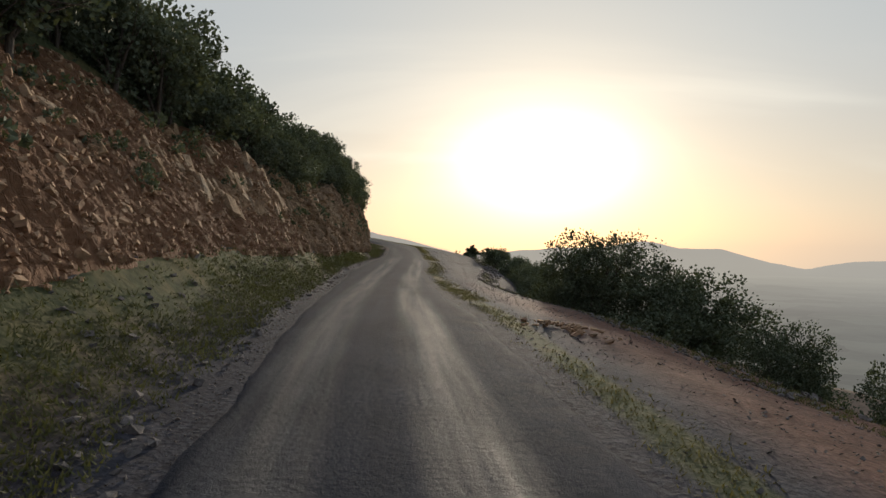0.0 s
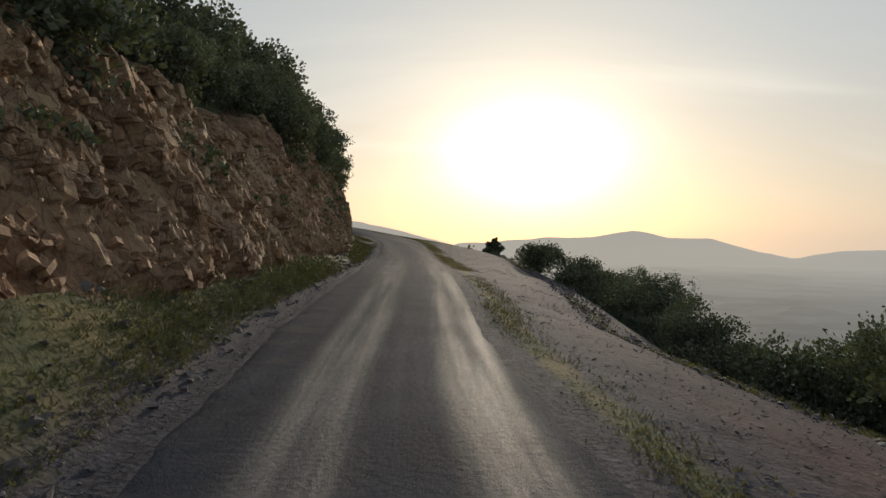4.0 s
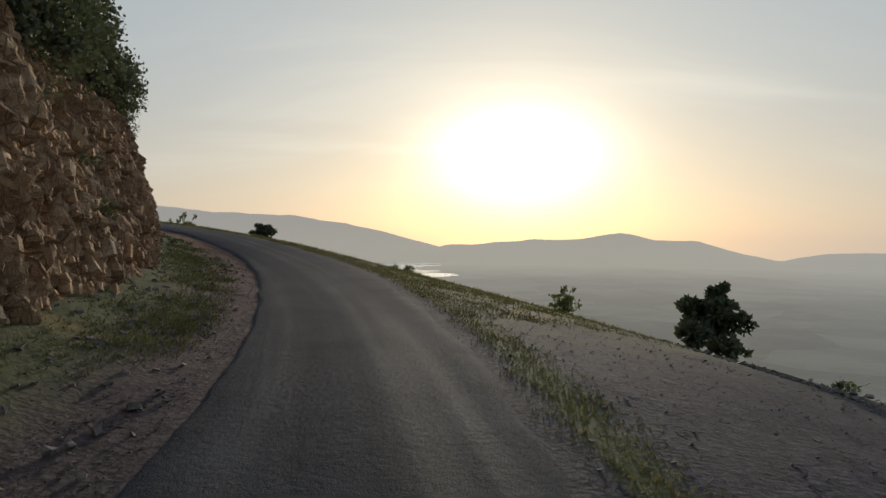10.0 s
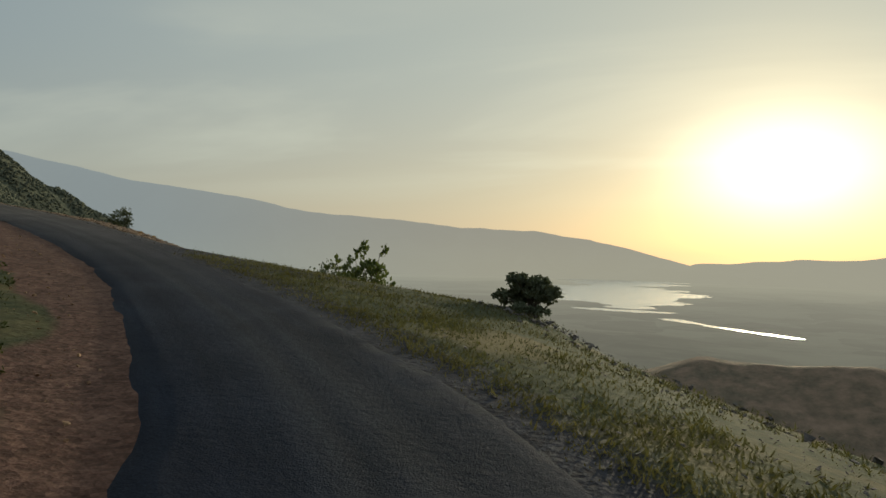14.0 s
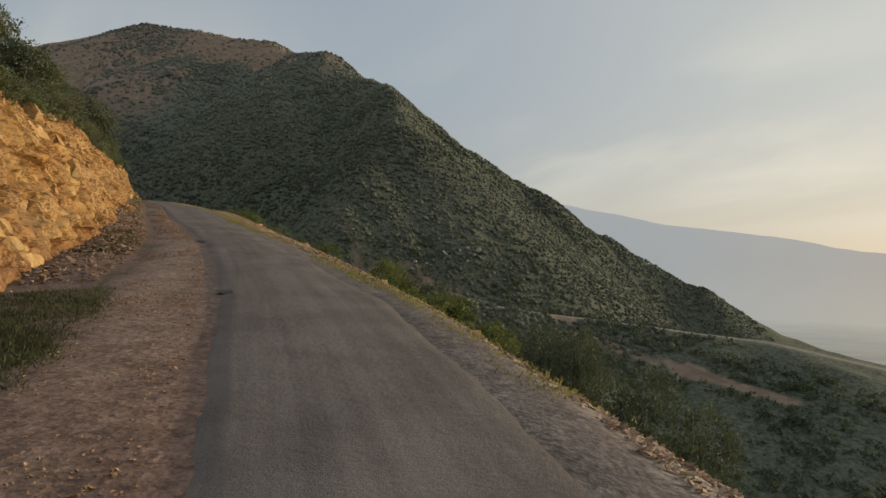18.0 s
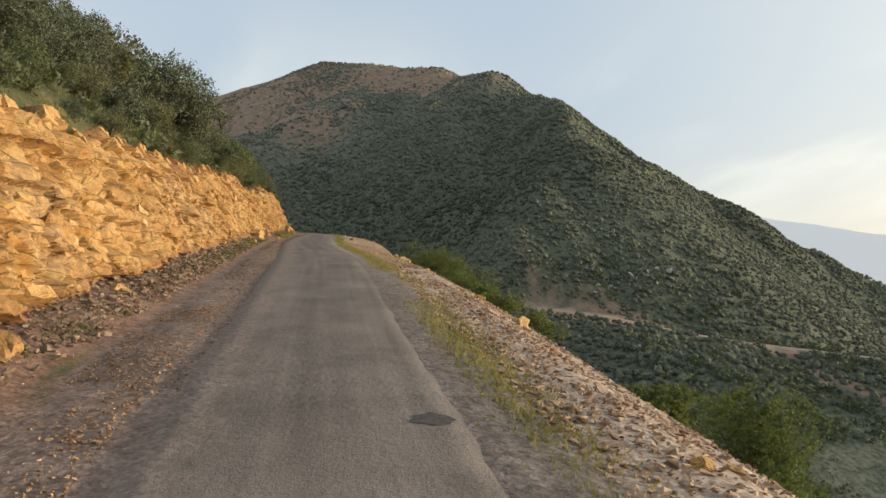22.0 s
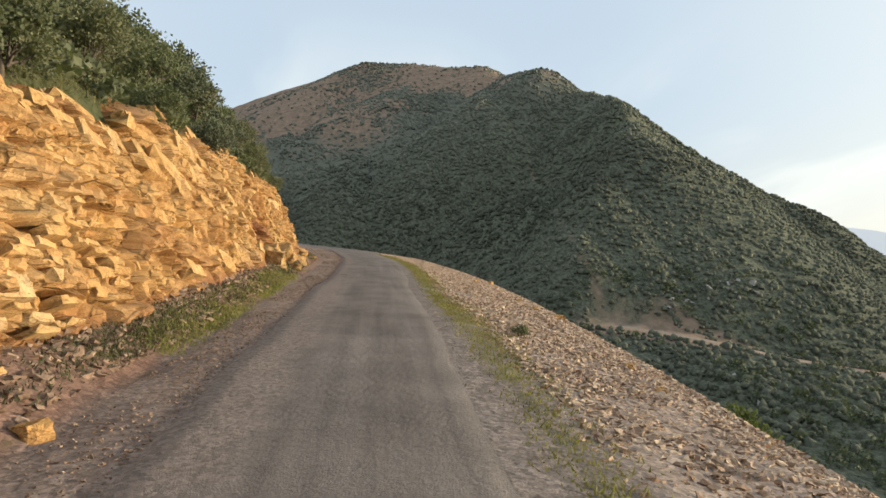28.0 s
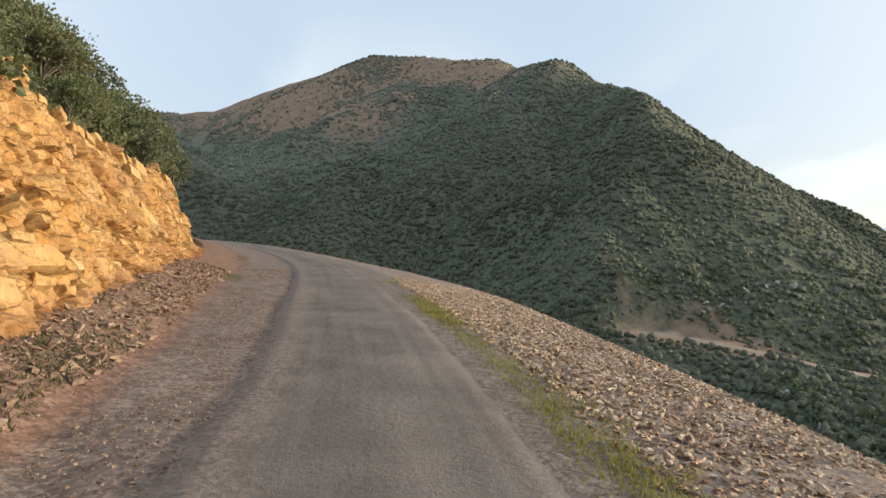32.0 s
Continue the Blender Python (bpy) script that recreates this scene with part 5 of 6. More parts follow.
def stems_for(blobs, trunk_r, rng, fork=0.25):
    b = np.array(blobs, float)
    top = b[:, 2].max()
    out = [limb((0, 0, -0.3), (0.05, 0.02, fork * top + 0.1), trunk_r, 0.75 * trunk_r)]
    for x, y, z, *_ in blobs:
        out.append(limb((0.05 * np.sign(x), 0.02, fork * top), (0.8 * x, 0.8 * y, z), 0.6 * trunk_r, 0.2 * trunk_r, 5, 0.06))
        for _ in range(2):
            q = np.array([x, y, z]) + rng.normal(size=3) * 0.3
            out.append(limb((0.6 * x, 0.6 * y, 0.3 * fork * top + 0.7 * z), q, 0.25 * trunk_r, 0.08 * trunk_r, 4))
    return out


def blobs_for(w, h, n, rng, low=0.42):
    out = []
    for k in range(n):
        a = 2.4 * k + rng.uniform(-0.4, 0.4)
        r = 0.30 * w * (0.35 + 0.65 * (k % 3) / 2)
        out.append((r * np.cos(a), r * np.sin(a), h * rng.uniform(low, 0.70), w * rng.uniform(0.20, 0.29), w * rng.uniform(0.20, 0.29), h * rng.uniform(0.22, 0.32)))
    return out


def make_template(name, label, category, group, w, h, n, clumps, per, size, mat, seed, **more):
    rng = np.random.default_rng(seed + 500)
    b = blobs_for(w, h, n, rng, more.pop("low", 0.42))
    return plant(name, label, category, group, b, clumps, per, size, mat, seed, stems_for(b, 0.022 * h + 0.02, rng), **more)


def drop_on(s, u):
    """A place on the near ground."""
    x, y, z = on_road(s, u)
    h = right_height(np.float64(s), np.float64(u)) if u > 0 else left_height(np.float64(s), np.float64(u))
    return float(x), float(y), float(z + h)


class Kind:
    """One kind of plant or stone: the first copy is the thing itself, the others share its meshes."""

    def __init__(self, first):
        self.first, self.used = first, False

    def at(self, x, y, z, turn=0.0, scale=1.0, tall=1.0, label=""):
        m = Matrix.Translation((x, y, z)) @ Matrix.Rotation(turn, 4, "Z")
        if self.used:
            ob = copy_thing(self.first, m)
        else:
            ob, self.used = self.first, True
            ob.matrix_basis = m
        ob.scale = (scale, scale, scale * tall)
        if label:
            ob["label"] = label
        return ob


OAK = [Kind(make_template("oak_shrub", "dense dark evergreen oak shrub on the cut's edge", "shrub", "shrubs on the bank", 2.4, 2.1, 8, 200, 20, 0.095, M_LEAF_DARK, 201 + k, gather=0.20, low=0.22)) for k in range(4)]
OLIVE = [Kind(make_template("olive_shrub", "grey-green bushy shrub above the ochre rock", "shrub", "shrubs on the bank", 2.2, 1.9, 8, 200, 20, 0.085, M_LEAF_OLIVE, 221 + k, gather=0.20, low=0.22)) for k in range(3)]
FRESH = [Kind(make_template("green_shrub", "fresh green leafy shrub beyond the road's edge", "shrub", "shrubs below the verge", 1.9, 1.7, 5, 150, 15, 0.10, M_LEAF_FRESH, 241 + k, gather=0.16)) for k in range(2)]
TREE = [Kind(make_template("oak_tree", "broad dark evergreen oak standing below the verge", "tree", "trees below the verge", 5.2, 4.2, 11, 900, 26, 0.102, M_LEAF_DARK, 261 + k, gather=0.30, low=0.12, inner=0.4)) for k in range(2)]
GREEN = [Kind(make_template("green_tree", "dense fresh green tree on the steep slope below the road", "tree", "trees below the verge", 3.6, 4.2, 11, 560, 22, 0.095, M_LEAF_FRESH, 271 + k, gather=0.26, low=0.12, inner=0.4)) for k in range(2)]
SMALL = [Kind(make_template("oak_bush", "rounded dark oak bush below the verge", "bush", "bushes below the verge", 3.0, 2.4, 8, 360, 24, 0.090, M_LEAF_DARK, 281 + k, gather=0.24, low=0.14)) for k in range(2)]
LOW = [Kind(make_template("low_shrub", "low straggly shrub on the slope's edge", "shrub", "low shrubs on the slope", 0.9, 0.65, 4, 70, 12, 0.06, M_LEAF_OLIVE, 301 + k, gather=0.08)) for k in range(2)]


def conical(name, label, w, h, seed, mat):
    rng = np.random.default_rng(seed)
    blobs = [(rng.normal() * 0.06 * w, rng.normal() * 0.06 * w, h * f, w * r, w * r, h * 0.13) for f, r in ((0.16, 0.42), (0.32, 0.40), (0.48, 0.34), (0.64, 0.27), (0.80, 0.19), (0.93, 0.11))]
    blobs += [b for b in blobs[3:] for _ in range(3)]
    blobs += [(0.28 * w, 0.1 * w, 0.30 * h, 0.24 * w, 0.2 * w, 0.16 * h), (-0.25 * w, -0.12 * w, 0.22 * h, 0.25 * w, 0.22 * w, 0.14 * h)]
    return plant(name, label, "tree", "", blobs, 900, 18, 0.09, mat, seed, [limb((0, 0, -0.3), (0, 0, 0.9 * h), 0.07, 0.015)], gather=0.2)


def feathery(name, label, w, h, seed, mat, clumps=120):
    """A thin shrub of upright stems with light leaf between them."""
    rng = np.random.default_rng(seed)
    stems, blobs = [], []
    for k in range(9):
        a, r = rng.uniform(0, 6.28), rng.uniform(0.1, 0.5) * w
        tip = (r * np.cos(a), r * np.sin(a), h * rng.uniform(0.6, 1.0))
        stems.append(limb((0.1 * tip[0], 0.1 * tip[1], -0.1), tip, 0.016, 0.005, 5, 0.03))
        for f in (0.55, 0.78, 0.97):
            blobs.append((tip[0] * f, tip[1] * f, tip[2] * f, 0.12 * w, 0.12 * w, 0.09 * h))
    return plant(name, label, "shrub", "", blobs, clumps, 10, 0.075, mat, seed, stems, gather=0.07, inner=0.5)


def bare_tree(name, label, h, seed):
    rng = np.random.default_rng(seed)
    root = tagged(new(name), label, "tree")
    part("trunk", mesh_of("trunk", *limb((0, 0, -0.3), (0.1, 0.0, 0.4 * h), 0.07, 0.05, 7), M_BARK, True), root)
    for k in range(8):
        a = 0.8 * k + rng.uniform(-0.3, 0.3)
        tip = np.array([0.20 * h * np.cos(a), 0.20 * h * np.sin(a), h * rng.uniform(0.72, 1.0)])
        start = np.array([0.1, 0.0, h * rng.uniform(0.34, 0.5)])
        pieces = [limb(start, tip, 0.035, 0.012, 5, 0.12)]
        for _ in range(16):
            f = rng.uniform(0.3, 1.0)
            p = start + (tip - start) * f
            q = p + rng.normal(size=3) * 0.24 + [0, 0, 0.12]
            pieces.append(limb(p, q, 0.013, 0.006, 4))
            for _ in range(3):
                pieces.append(limb(q, q + rng.normal(size=3) * 0.14 + [0, 0, 0.05], 0.008, 0.004, 3))
        part("branch", mesh_of("branch", *joined(pieces), M_BARK, True), root)
    return root


def plant_bank():
    """The thicket along the top of the cuts."""
    rng = np.random.default_rng(31)
    s = -17.0
    while s < 79.0:
        for row, (du, hi) in enumerate(((-0.25, 1.0), (-1.7, 1.32))):
            ss = s + rng.uniform(-0.4, 0.4)
            u = float(cliff_foot(ss) - cliff_lean(ss)) + du + rng.uniform(-0.35, 0.35)
            x, y, z = drop_on(ss, u)
            sc = hi * rng.uniform(0.82, 1.2) * float(between(ss, (8, 1.0), (14, 1.1), (27, 1.12), (31, 0.85), (39, 0.85), (42, 1.0)))
            OAK[rng.integers(4)].at(x, y, z - 0.4, rng.uniform(0, 6.28), sc)
        s += rng.uniform(1.35, 1.9)
    s = 122.0
    while s < 240.0:
        for row, (du, p, hi) in enumerate(((-0.35, 0.72, 0.58), (-1.5, 0.92, 0.85), (-3.0, 0.95, 1.0))):
            if rng.random() > p:
                continue
            ss = s + rng.uniform(-0.6, 0.6)
            u = float(cliff_foot(ss) - cliff_lean(ss)) + du + rng.uniform(-0.4, 0.4)
            x, y, z = drop_on(ss, u)
            sc = hi * rng.uniform(0.7, 1.2) * float(between(ss, (120, 0.9), (138, 0.9), (144, 0.6), (154, 0.65), (159, 1.15), (172, 1.15), (178, 1.15), (184, 1.0), (216, 0.95), (224, 1.25)))
            kind = (OLIVE if rng.random() < 0.78 else OAK)
            kind[rng.integers(len(kind))].at(x, y, z - 0.1, rng.uniform(0, 6.28), sc, label="" if kind is OLIVE else "dark green evergreen shrub above the ochre rock")
        s += rng.uniform(1.6, 2.2)


plant_bank()
DEAD = Kind(bare_tree("dead_tree", "small grey leafless tree on the hillside", 4.0, 77))
DEAD.at(*drop_on(179.0, -6.3), 0.4, 1.0, 1.2)
for s, u, sc in ((177.8, -5.4, 1.25), (178.9, -5.6, 1.35), (180.2, -5.6, 1.1)):
    x, y, z = drop_on(s, u)
    OLIVE[int(s) % 3].at(x, y, z - 0.2, s, sc)
TREE[0].at(*drop_on(83.2, -4.1), 1.0, 0.56, 1.1, label="dark evergreen oak overhanging the end of the brown cut")
TREE[1].at(*drop_on(78.4, -5.0), 2.2, 0.5, 1.1, label="dark evergreen oak overhanging the end of the brown cut")


def tiered(name, label, category, w, h, seed, mat):
    """A ragged evergreen bush: boughs at several heights, each with its own spray of leaf, and gaps between them."""
    rng = np.random.default_rng(seed)
    stems, blobs = [limb((0, 0, -0.2), (0.05, 0.02, 0.75 * h), 0.045, 0.02)], []
    for k in range(17):
        f = rng.uniform(0.22, 1.0)
        a, r = 2.4 * k + rng.uniform(-0.4, 0.4), 0.5 * w * (1.1 - 0.75 * f) * rng.uniform(0.5, 1.15)
        tip = (r * np.cos(a), r * np.sin(a), h * f)
        stems.append(limb((0.02, 0.01, 0.55 * h * f), tip, 0.02, 0.006, 5, 0.03))
        for g in (0.6, 0.85, 1.0):
            blobs.append((tip[0] * g, tip[1] * g, h * f * (0.72 + 0.28 * g), 0.10 * w, 0.10 * w, 0.075 * h))
    return plant(name, label, category, "", blobs, 380, 15, 0.072 * h, mat, seed, stems, gather=0.06, inner=0.4)


def reach(kinds, rows, tall0, wide, label=""):
    """Set trees so that their tops come to a given height over the road beside them."""
    for k, (s, u, top) in enumerate(rows):
        x, y, z = drop_on(s, u)
        zr = float(on_road(s, u)[2])
        sc = max(zr + top - z + 0.25, 0.5) / tall0
        if sc * tall0 > 2.7 and kinds is SMALL:
            TREE[k % 2].at(x, y, z - 0.45, 1.7 * k + s, sc * tall0 / 4.0 * wide * 0.8, 1.25 / wide, label)
            continue
        kinds[k % len(kinds)].at(x, y, z - 0.25, 1.7 * k + s, sc * wide * (1.0, 1.12, 0.92)[k % 3], 1.0 / wide / (1.0, 1.12, 0.92)[k % 3], label)


reach(TREE, ((150.6, -7.4, 6.9), (153.2, -7.6, 7.2), (156.4, -7.8, 7.5), (159.4, -8.4, 7.9), (163.4, -6.0, 7.5), (165.2, -6.2, 6.9)), 4.2, 0.9, "dark evergreen oak on the hillside above the ochre rock")
reach(TREE, ((25.4, 7.6, 1.7), (20.8, 9.8, 0.9), (29.8, 8.0, 0.15), (47.0, 8.8, -0.2), (44.2, 8.6, -0.35)), 4.0, 1.0)
reach(SMALL, ((16.6, 10.4, -0.6), (13.6, 11.4, -1.0), (23.0, 9.4, 0.6), (32.6, 7.8, -0.55), (35.2, 7.4, -0.9), (36.9, 7.2, -0.6), (39.4, 7.6, -0.95), (42.0, 8.2, -0.55), (49.0, 8.8, -0.6), (50.4, 8.6, -0.35), (52.0, 8.8, -0.3), (53.6, 8.6, 0.1), (57.3, 7.7, 0.85), (63.8, 9.1, -0.7), (9.0, 12.0, -1.4), (27.8, 7.8, -0.1), (31.4, 8.8, -0.4), (34.0, 9.2, -0.7)), 2.25, 1.05)
SMALL[0].at(*drop_on(64.6, 9.2), 0.3, 0.46, 1.0, label="small rounded bush on the slope's edge")
ROUND = Kind(tiered("lone_tree", "small dark ragged lone tree on the slope's edge", "tree", 1.7, 1.9, 331, M_LEAF_DARK))
ROUND.at(*drop_on(70.4, 8.6), 0.6, 1.05)
PINE = Kind(tiered("dark_bush", "dark spiky bush on the bend's outer verge", "bush", 1.35, 1.1, 333, M_LEAF_DARK))
reach([PINE], ((90.7, 7.6, 0.05),), 1.1, 1.2)
FEATHER = Kind(feathery("feathery_shrub", "thin fresh green shrub on the bend's outer verge", 1.15, 1.25, 341, M_LEAF_FRESH))
reach([FEATHER], ((95.6, 7.1, -0.1),), 1.2, 0.7)
FEATHER.at(*drop_on(77.3, 9.6), 1.9, 1.2, 1.1, label="thin straggly shrub on the grassy slope")
CONE = Kind(conical("conical_tree", "dark conical tree with a bushy foot below the verge", 3.0, 5.6, 351, M_LEAF_DARK))
x, y, z = drop_on(114.3, 10.7)
CONE.at(x, y, z - 0.1, 0.0, 1.2)
reach(SMALL, ((113.0, 10.2, -1.9), (111.6, 10.2, -2.2), (110.2, 9.8, -2.5), (106.5, 12.8, -2.9), (105.0, 11.6, -3.1), (103.6, 11.0, -3.2), (98.6, 10.2, -2.2), (97.2, 10.6, -2.3), (95.6, 9.8, -2.0), (103.0, 8.4, -2.2)), 2.25, 1.0, "dark leafy bush on the slope below the bend")
reach(TREE, ((100.8, 10.5, -1.5),), 4.0, 0.85, "dark spiky evergreen tree on the slope below the bend")
rng = np.random.default_rng(41)
for s, u, sc in ((82.4, 6.2, 0.4), (81.9, 6.5, 0.65), (81.2, 6.6, 0.85), (80.7, 6.6, 0.6), (79.8, 6.5, 0.5), (79.2, 6.5, 0.4), (74.5, 9.2, 0.6), (63.0, 8.6, 0.8), (65.5, 8.3, 0.6), (72.5, 8.4, 0.55), (100.2, 6.3, 0.9), (101.6, 6.0, 0.8), (103.0, 6.2, 1.0), (75.8, 8.8, 0.7), (66.8, 8.0, 0.5), (118.0, 5.2, 0.6), (109.8, 8.6, 1.5), (108.4, 8.9, 1.3), (111.6, 8.8, 1.2), (183.7, 2.4, 0.42), (158.0, 5.6, 0.7)):
    x, y, z = drop_on(s, u)
    LOW[int(10 * s) % 2].at(x, y, z - 0.05, s, sc)
reach(FRESH, ((121.0, 5.4, -1.1), (123.4, 5.2, -0.9), (124.8, 5.6, -1.0), (128.6, 5.6, -1.1), (144.0, 5.4, -1.0), (151.0, 5.6, -1.0), (155.6, 5.8, -1.0), (158.4, 6.0, -1.0), (161.5, 6.6, -1.5), (164.0, 7.0, -2.1), (174.5, 7.4, -1.5), (186.0, 7.6, -1.9)), 1.6, 1.05)
reach(SMALL, ((121.4, 7.4, -1.2), (119.6, 8.0, -1.5), (123.2, 8.2, -1.6), (117.8, 8.6, -2.0), (132.4, 8.2, -1.5), (138.7, 8.3, -1.9), (141.4, 8.3, -2.2), (146.2, 8.4, -2.0), (149.6, 8.2, -2.3), (163.0, 8.6, -2.4), (166.8, 8.8, -2.2), (170.6, 9.4, -2.0), (181.0, 10.4, -2.4), (190.0, 9.4, -3.4), (196.0, 9.6, -3.6)), 2.25, 0.9, "green leafy bush on the steep slope below the road")
reach(GREEN, ((134.2, 7.4, -1.0), (173.8, 7.0, 0.15), (171.4, 7.2, -0.1), (176.0, 7.6, -0.4), (168.6, 7.4, -0.5), (165.2, 7.2, -0.7), (144.2, 7.2, -1.15)), 4.0, 0.9)
reach(TREE, ((182.3, 12.1, -2.1), (172.2, 11.5, -2.6), (137.0, 10.6, -2.6)), 4.0, 0.62, "dense green tree on the steep slope below the road")


# ---- scrub too thick to count ----


def scrub(name, label, places, sizes, mat, leaf_size, clumps, per, seed, squash=0.8):
    """Many bushes of leaves in one mesh."""
    rng = np.random.default_rng(seed)
    n = len(places)
    way = unit(rng.normal(size=(n, clumps, 3)))
    way[..., 2] = np.abs(way[..., 2])
    r = sizes[:, None, None] * rng.uniform(0.55, 1.1, (n, clumps, 1)) * [1, 1, squash]
    c = places[:, None, :] + way * r
    base = np.repeat(c.reshape(-1, 3), per, 0) + 0.28 * np.repeat(np.repeat(sizes, clumps), per)[:, None] * rng.normal(size=(n * clumps * per, 3)) * 0.6
    out = np.repeat(way.reshape(-1, 3), per, 0) + [0, 0, 0.3]
    length = leaf_size * np.repeat(np.repeat(sizes, clumps), per)[:, None]
    v, f = leaves(base, out, length, 0.42, rng)
    return tagged(new(name, mesh_of(name, v, f, mat)), label, "scrub", kind="stuff")


def hillside_places(s0, s1, u_in, u_out, count, seed, skip=0.0):
    rng = np.random.default_rng(seed)
    s = rng.uniform(s0, s1, count)
    w = rng.random(count)
    top = cliff_foot(s) - cliff_lean(s)
    u = top - u_in - (u_out - u_in) * w
    x, y, z = on_road(s, u)
    z = z + left_height(s, u)
    return np.stack([x, y, z], 1), rng.uniform(0.6, 1.25, count)


p, q = hillside_places(-18, 67, 2.8, 13, 300, 51)
scrub("hillside_scrub", "thick dark evergreen scrub covering the hillside", p, q * 1.05, M_LEAF_DARK, 0.19, 16, 11, 52)
p, q = hillside_places(124, 240, 4.6, 17, 390, 53)
scrub("hillside_scrub", "mixed olive-green scrub covering the hillside", p, q, M_LEAF_OLIVE, 0.19, 16, 11, 54)


p, q = hillside_places(128, 236, 0.1, 4.4, 520, 65)
scrub("rim_scrub", "low olive-green scrub along the top of the ochre rock", p, q * 0.42, M_LEAF_OLIVE, 0.30, 12, 10, 66)

rng = np.random.default_rng(59)
s = rng.uniform(81, 110, 900)
u = edge_left(s) - between(s, (78, 0.5), (94, 1.1)) - 5.0 * rng.random(900)
x, y, z = on_road(s, u)
scrub("bank_weeds", "low dark green weeds on the inner bank of the bend", np.stack([x, y, z + left_height(s, u)], 1), rng.uniform(0.04, 0.09, 900), M_WEEDS, 0.55, 6, 6, 60)
s = np.r_[rng.uniform(-6, 26, 120), rng.uniform(26, 70, 120)]
v = rng.uniform(0.25, 1.0, 240)
u = cliff_foot(s) - cliff_lean(s) * v + 0.12
x, y, z = on_road(s, u)
scrub("cut_plants", "small green plants rooted in the brown cut", np.stack([x, y, z + bank_height(s) + v * face_height(s)], 1), rng.uniform(0.08, 0.28, 240), M_LEAF_DARK, 0.40, 8, 7, 64)


def slope_places(s0, s1, u0, u1, count, seed):
    rng = np.random.default_rng(seed)
    s, u = rng.uniform(s0, s1, count), u0 + (u1 - u0) * rng.random(count) ** 1.2
    u = u + rim_right(s)
    x, y, z = on_road(s, u)
    return np.stack([x, y, z + right_height(s, u)], 1), rng.uniform(0.5, 1.2, count)


p, q = slope_places(117, 225, 4.5, 36, 520, 55)
scrub("slope_scrub", "green scrub on the steep slope below the road", p, q * 1.15, M_LEAF_FRESH, 0.15, 15, 12, 56)
p, q = slope_places(-15, 62, 5.5, 30, 260, 57)
scrub("slope_scrub", "dark scrub on the steep slope below the road", p, q * 1.2, M_LEAF_DARK, 0.15, 15, 12, 58)


def far_woods():
    rng = np.random.default_rng(61)
    # mountain
    n = 128000
    x, y = rng.uniform(-1300, -250, n), rng.uniform(-150, 760, n)
    z, ours, big = wide_height(x, y)
    d, _ = dist_line(x, y, TRACK)
    patch = fractal(x * 0.010, y * 0.010, 71) + 0.6 * fractal(x * 0.05, y * 0.05, 73)
    high = bare_ground(x, y, z)
    keep = (big > ours) & (z > PLAIN_Z + 15) & (d > 14) & (rng.random(n) < np.clip(0.95 - 0.86 * high - 0.22 * np.clip(patch, 0, 1), 0.05, 1))
    keep &= np.where(x < -800, rng.random(n) < 0.75, True)
    x, y, z = x[keep], y[keep], z[keep]
    size = (0.75 + 1.25 * rng.random(len(x)) ** 1.5) * between(x, (-900, 1.3), (-780, 1.1), (-560, 1.1), (-420, 1.0))
    ico = np.array([(0, 0, 1.0), (0.9, 0, 0.42), (0.28, 0.85, 0.42), (-0.72, 0.53, 0.42), (-0.72, -0.53, 0.42), (0.28, -0.85, 0.42), (0.72, 0.53, -0.35), (-0.28, 0.85, -0.35), (-0.9, 0, -0.35), (-0.28, -0.85, -0.35), (0.72, -0.53, -0.35)])
    tri = np.array([(0, 1, 2), (0, 2, 3), (0, 3, 4), (0, 4, 5), (0, 5, 1), (1, 6, 2), (2, 6, 7), (2, 7, 3), (3, 7, 8), (3, 8, 4), (4, 8, 9), (4, 9, 5), (5, 9, 10), (5, 10, 1), (1, 10, 6)])
    a = rng.uniform(0, 6.28, len(x))
    c, s = np.cos(a)[:, None], np.sin(a)[:, None]
    v = ico[None] * rng.uniform(0.65, 1.35, (len(x), 11, 1))
    v = np.stack([v[..., 0] * c - v[..., 1] * s, v[..., 0] * s + v[..., 1] * c, v[..., 2] * rng.uniform(0.7, 1.2, (len(x), 1))], -1) * size[:, None, None]
    v = v + np.stack([x, y, z + 0.35 * size], 1)[:, None, :]
    f = tri[None] + 11 * np.arange(len(x))[:, None, None]
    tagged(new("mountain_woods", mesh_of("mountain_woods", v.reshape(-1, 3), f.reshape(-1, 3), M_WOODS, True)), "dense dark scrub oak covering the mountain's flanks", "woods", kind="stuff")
    # valley between, nearer, with leaves of its own
    n = 12000
    x, y = rng.uniform(-420, 60, n), rng.uniform(125, 390, n)
    z, ours, big = wide_height(x, y)
    sta, off, zr = road_offset(x, y)
    d, _ = dist_line(x, y, TRACK)
    patch = fractal(x * 0.02, y * 0.02, 75)
    keep = (off > 40) & (d > between(x, (-400, 22), (-345, 18), (-325, 8))) & (dist_line(x, y, TERRACE)[0] > 8) & (sta > 95) & (rng.random(n) < np.clip(0.36 - 0.8 * patch, 0.03, 0.9))
    p = np.stack([x, y, z], 1)[keep]
    scrub("valley_woods", "dark rounded trees scattered over the side valley", p, 0.8 + 2.4 * rng.random(len(p)) ** 1.8, M_LEAF_DARK, 0.44, 8, 5, 62, 0.9)


far_woods()

# ---- stones ----
ROCK_BASE = np.array([(x, y, z) for x in (-1, 1) for y in (-1, 1) for z in (-1, 1)], float)
ROCK_QUADS = np.array([(0, 1, 3, 2), (4, 6, 7, 5), (0, 4, 5, 1), (2, 3, 7, 6), (0, 2, 6, 4), (1, 5, 7, 3)])


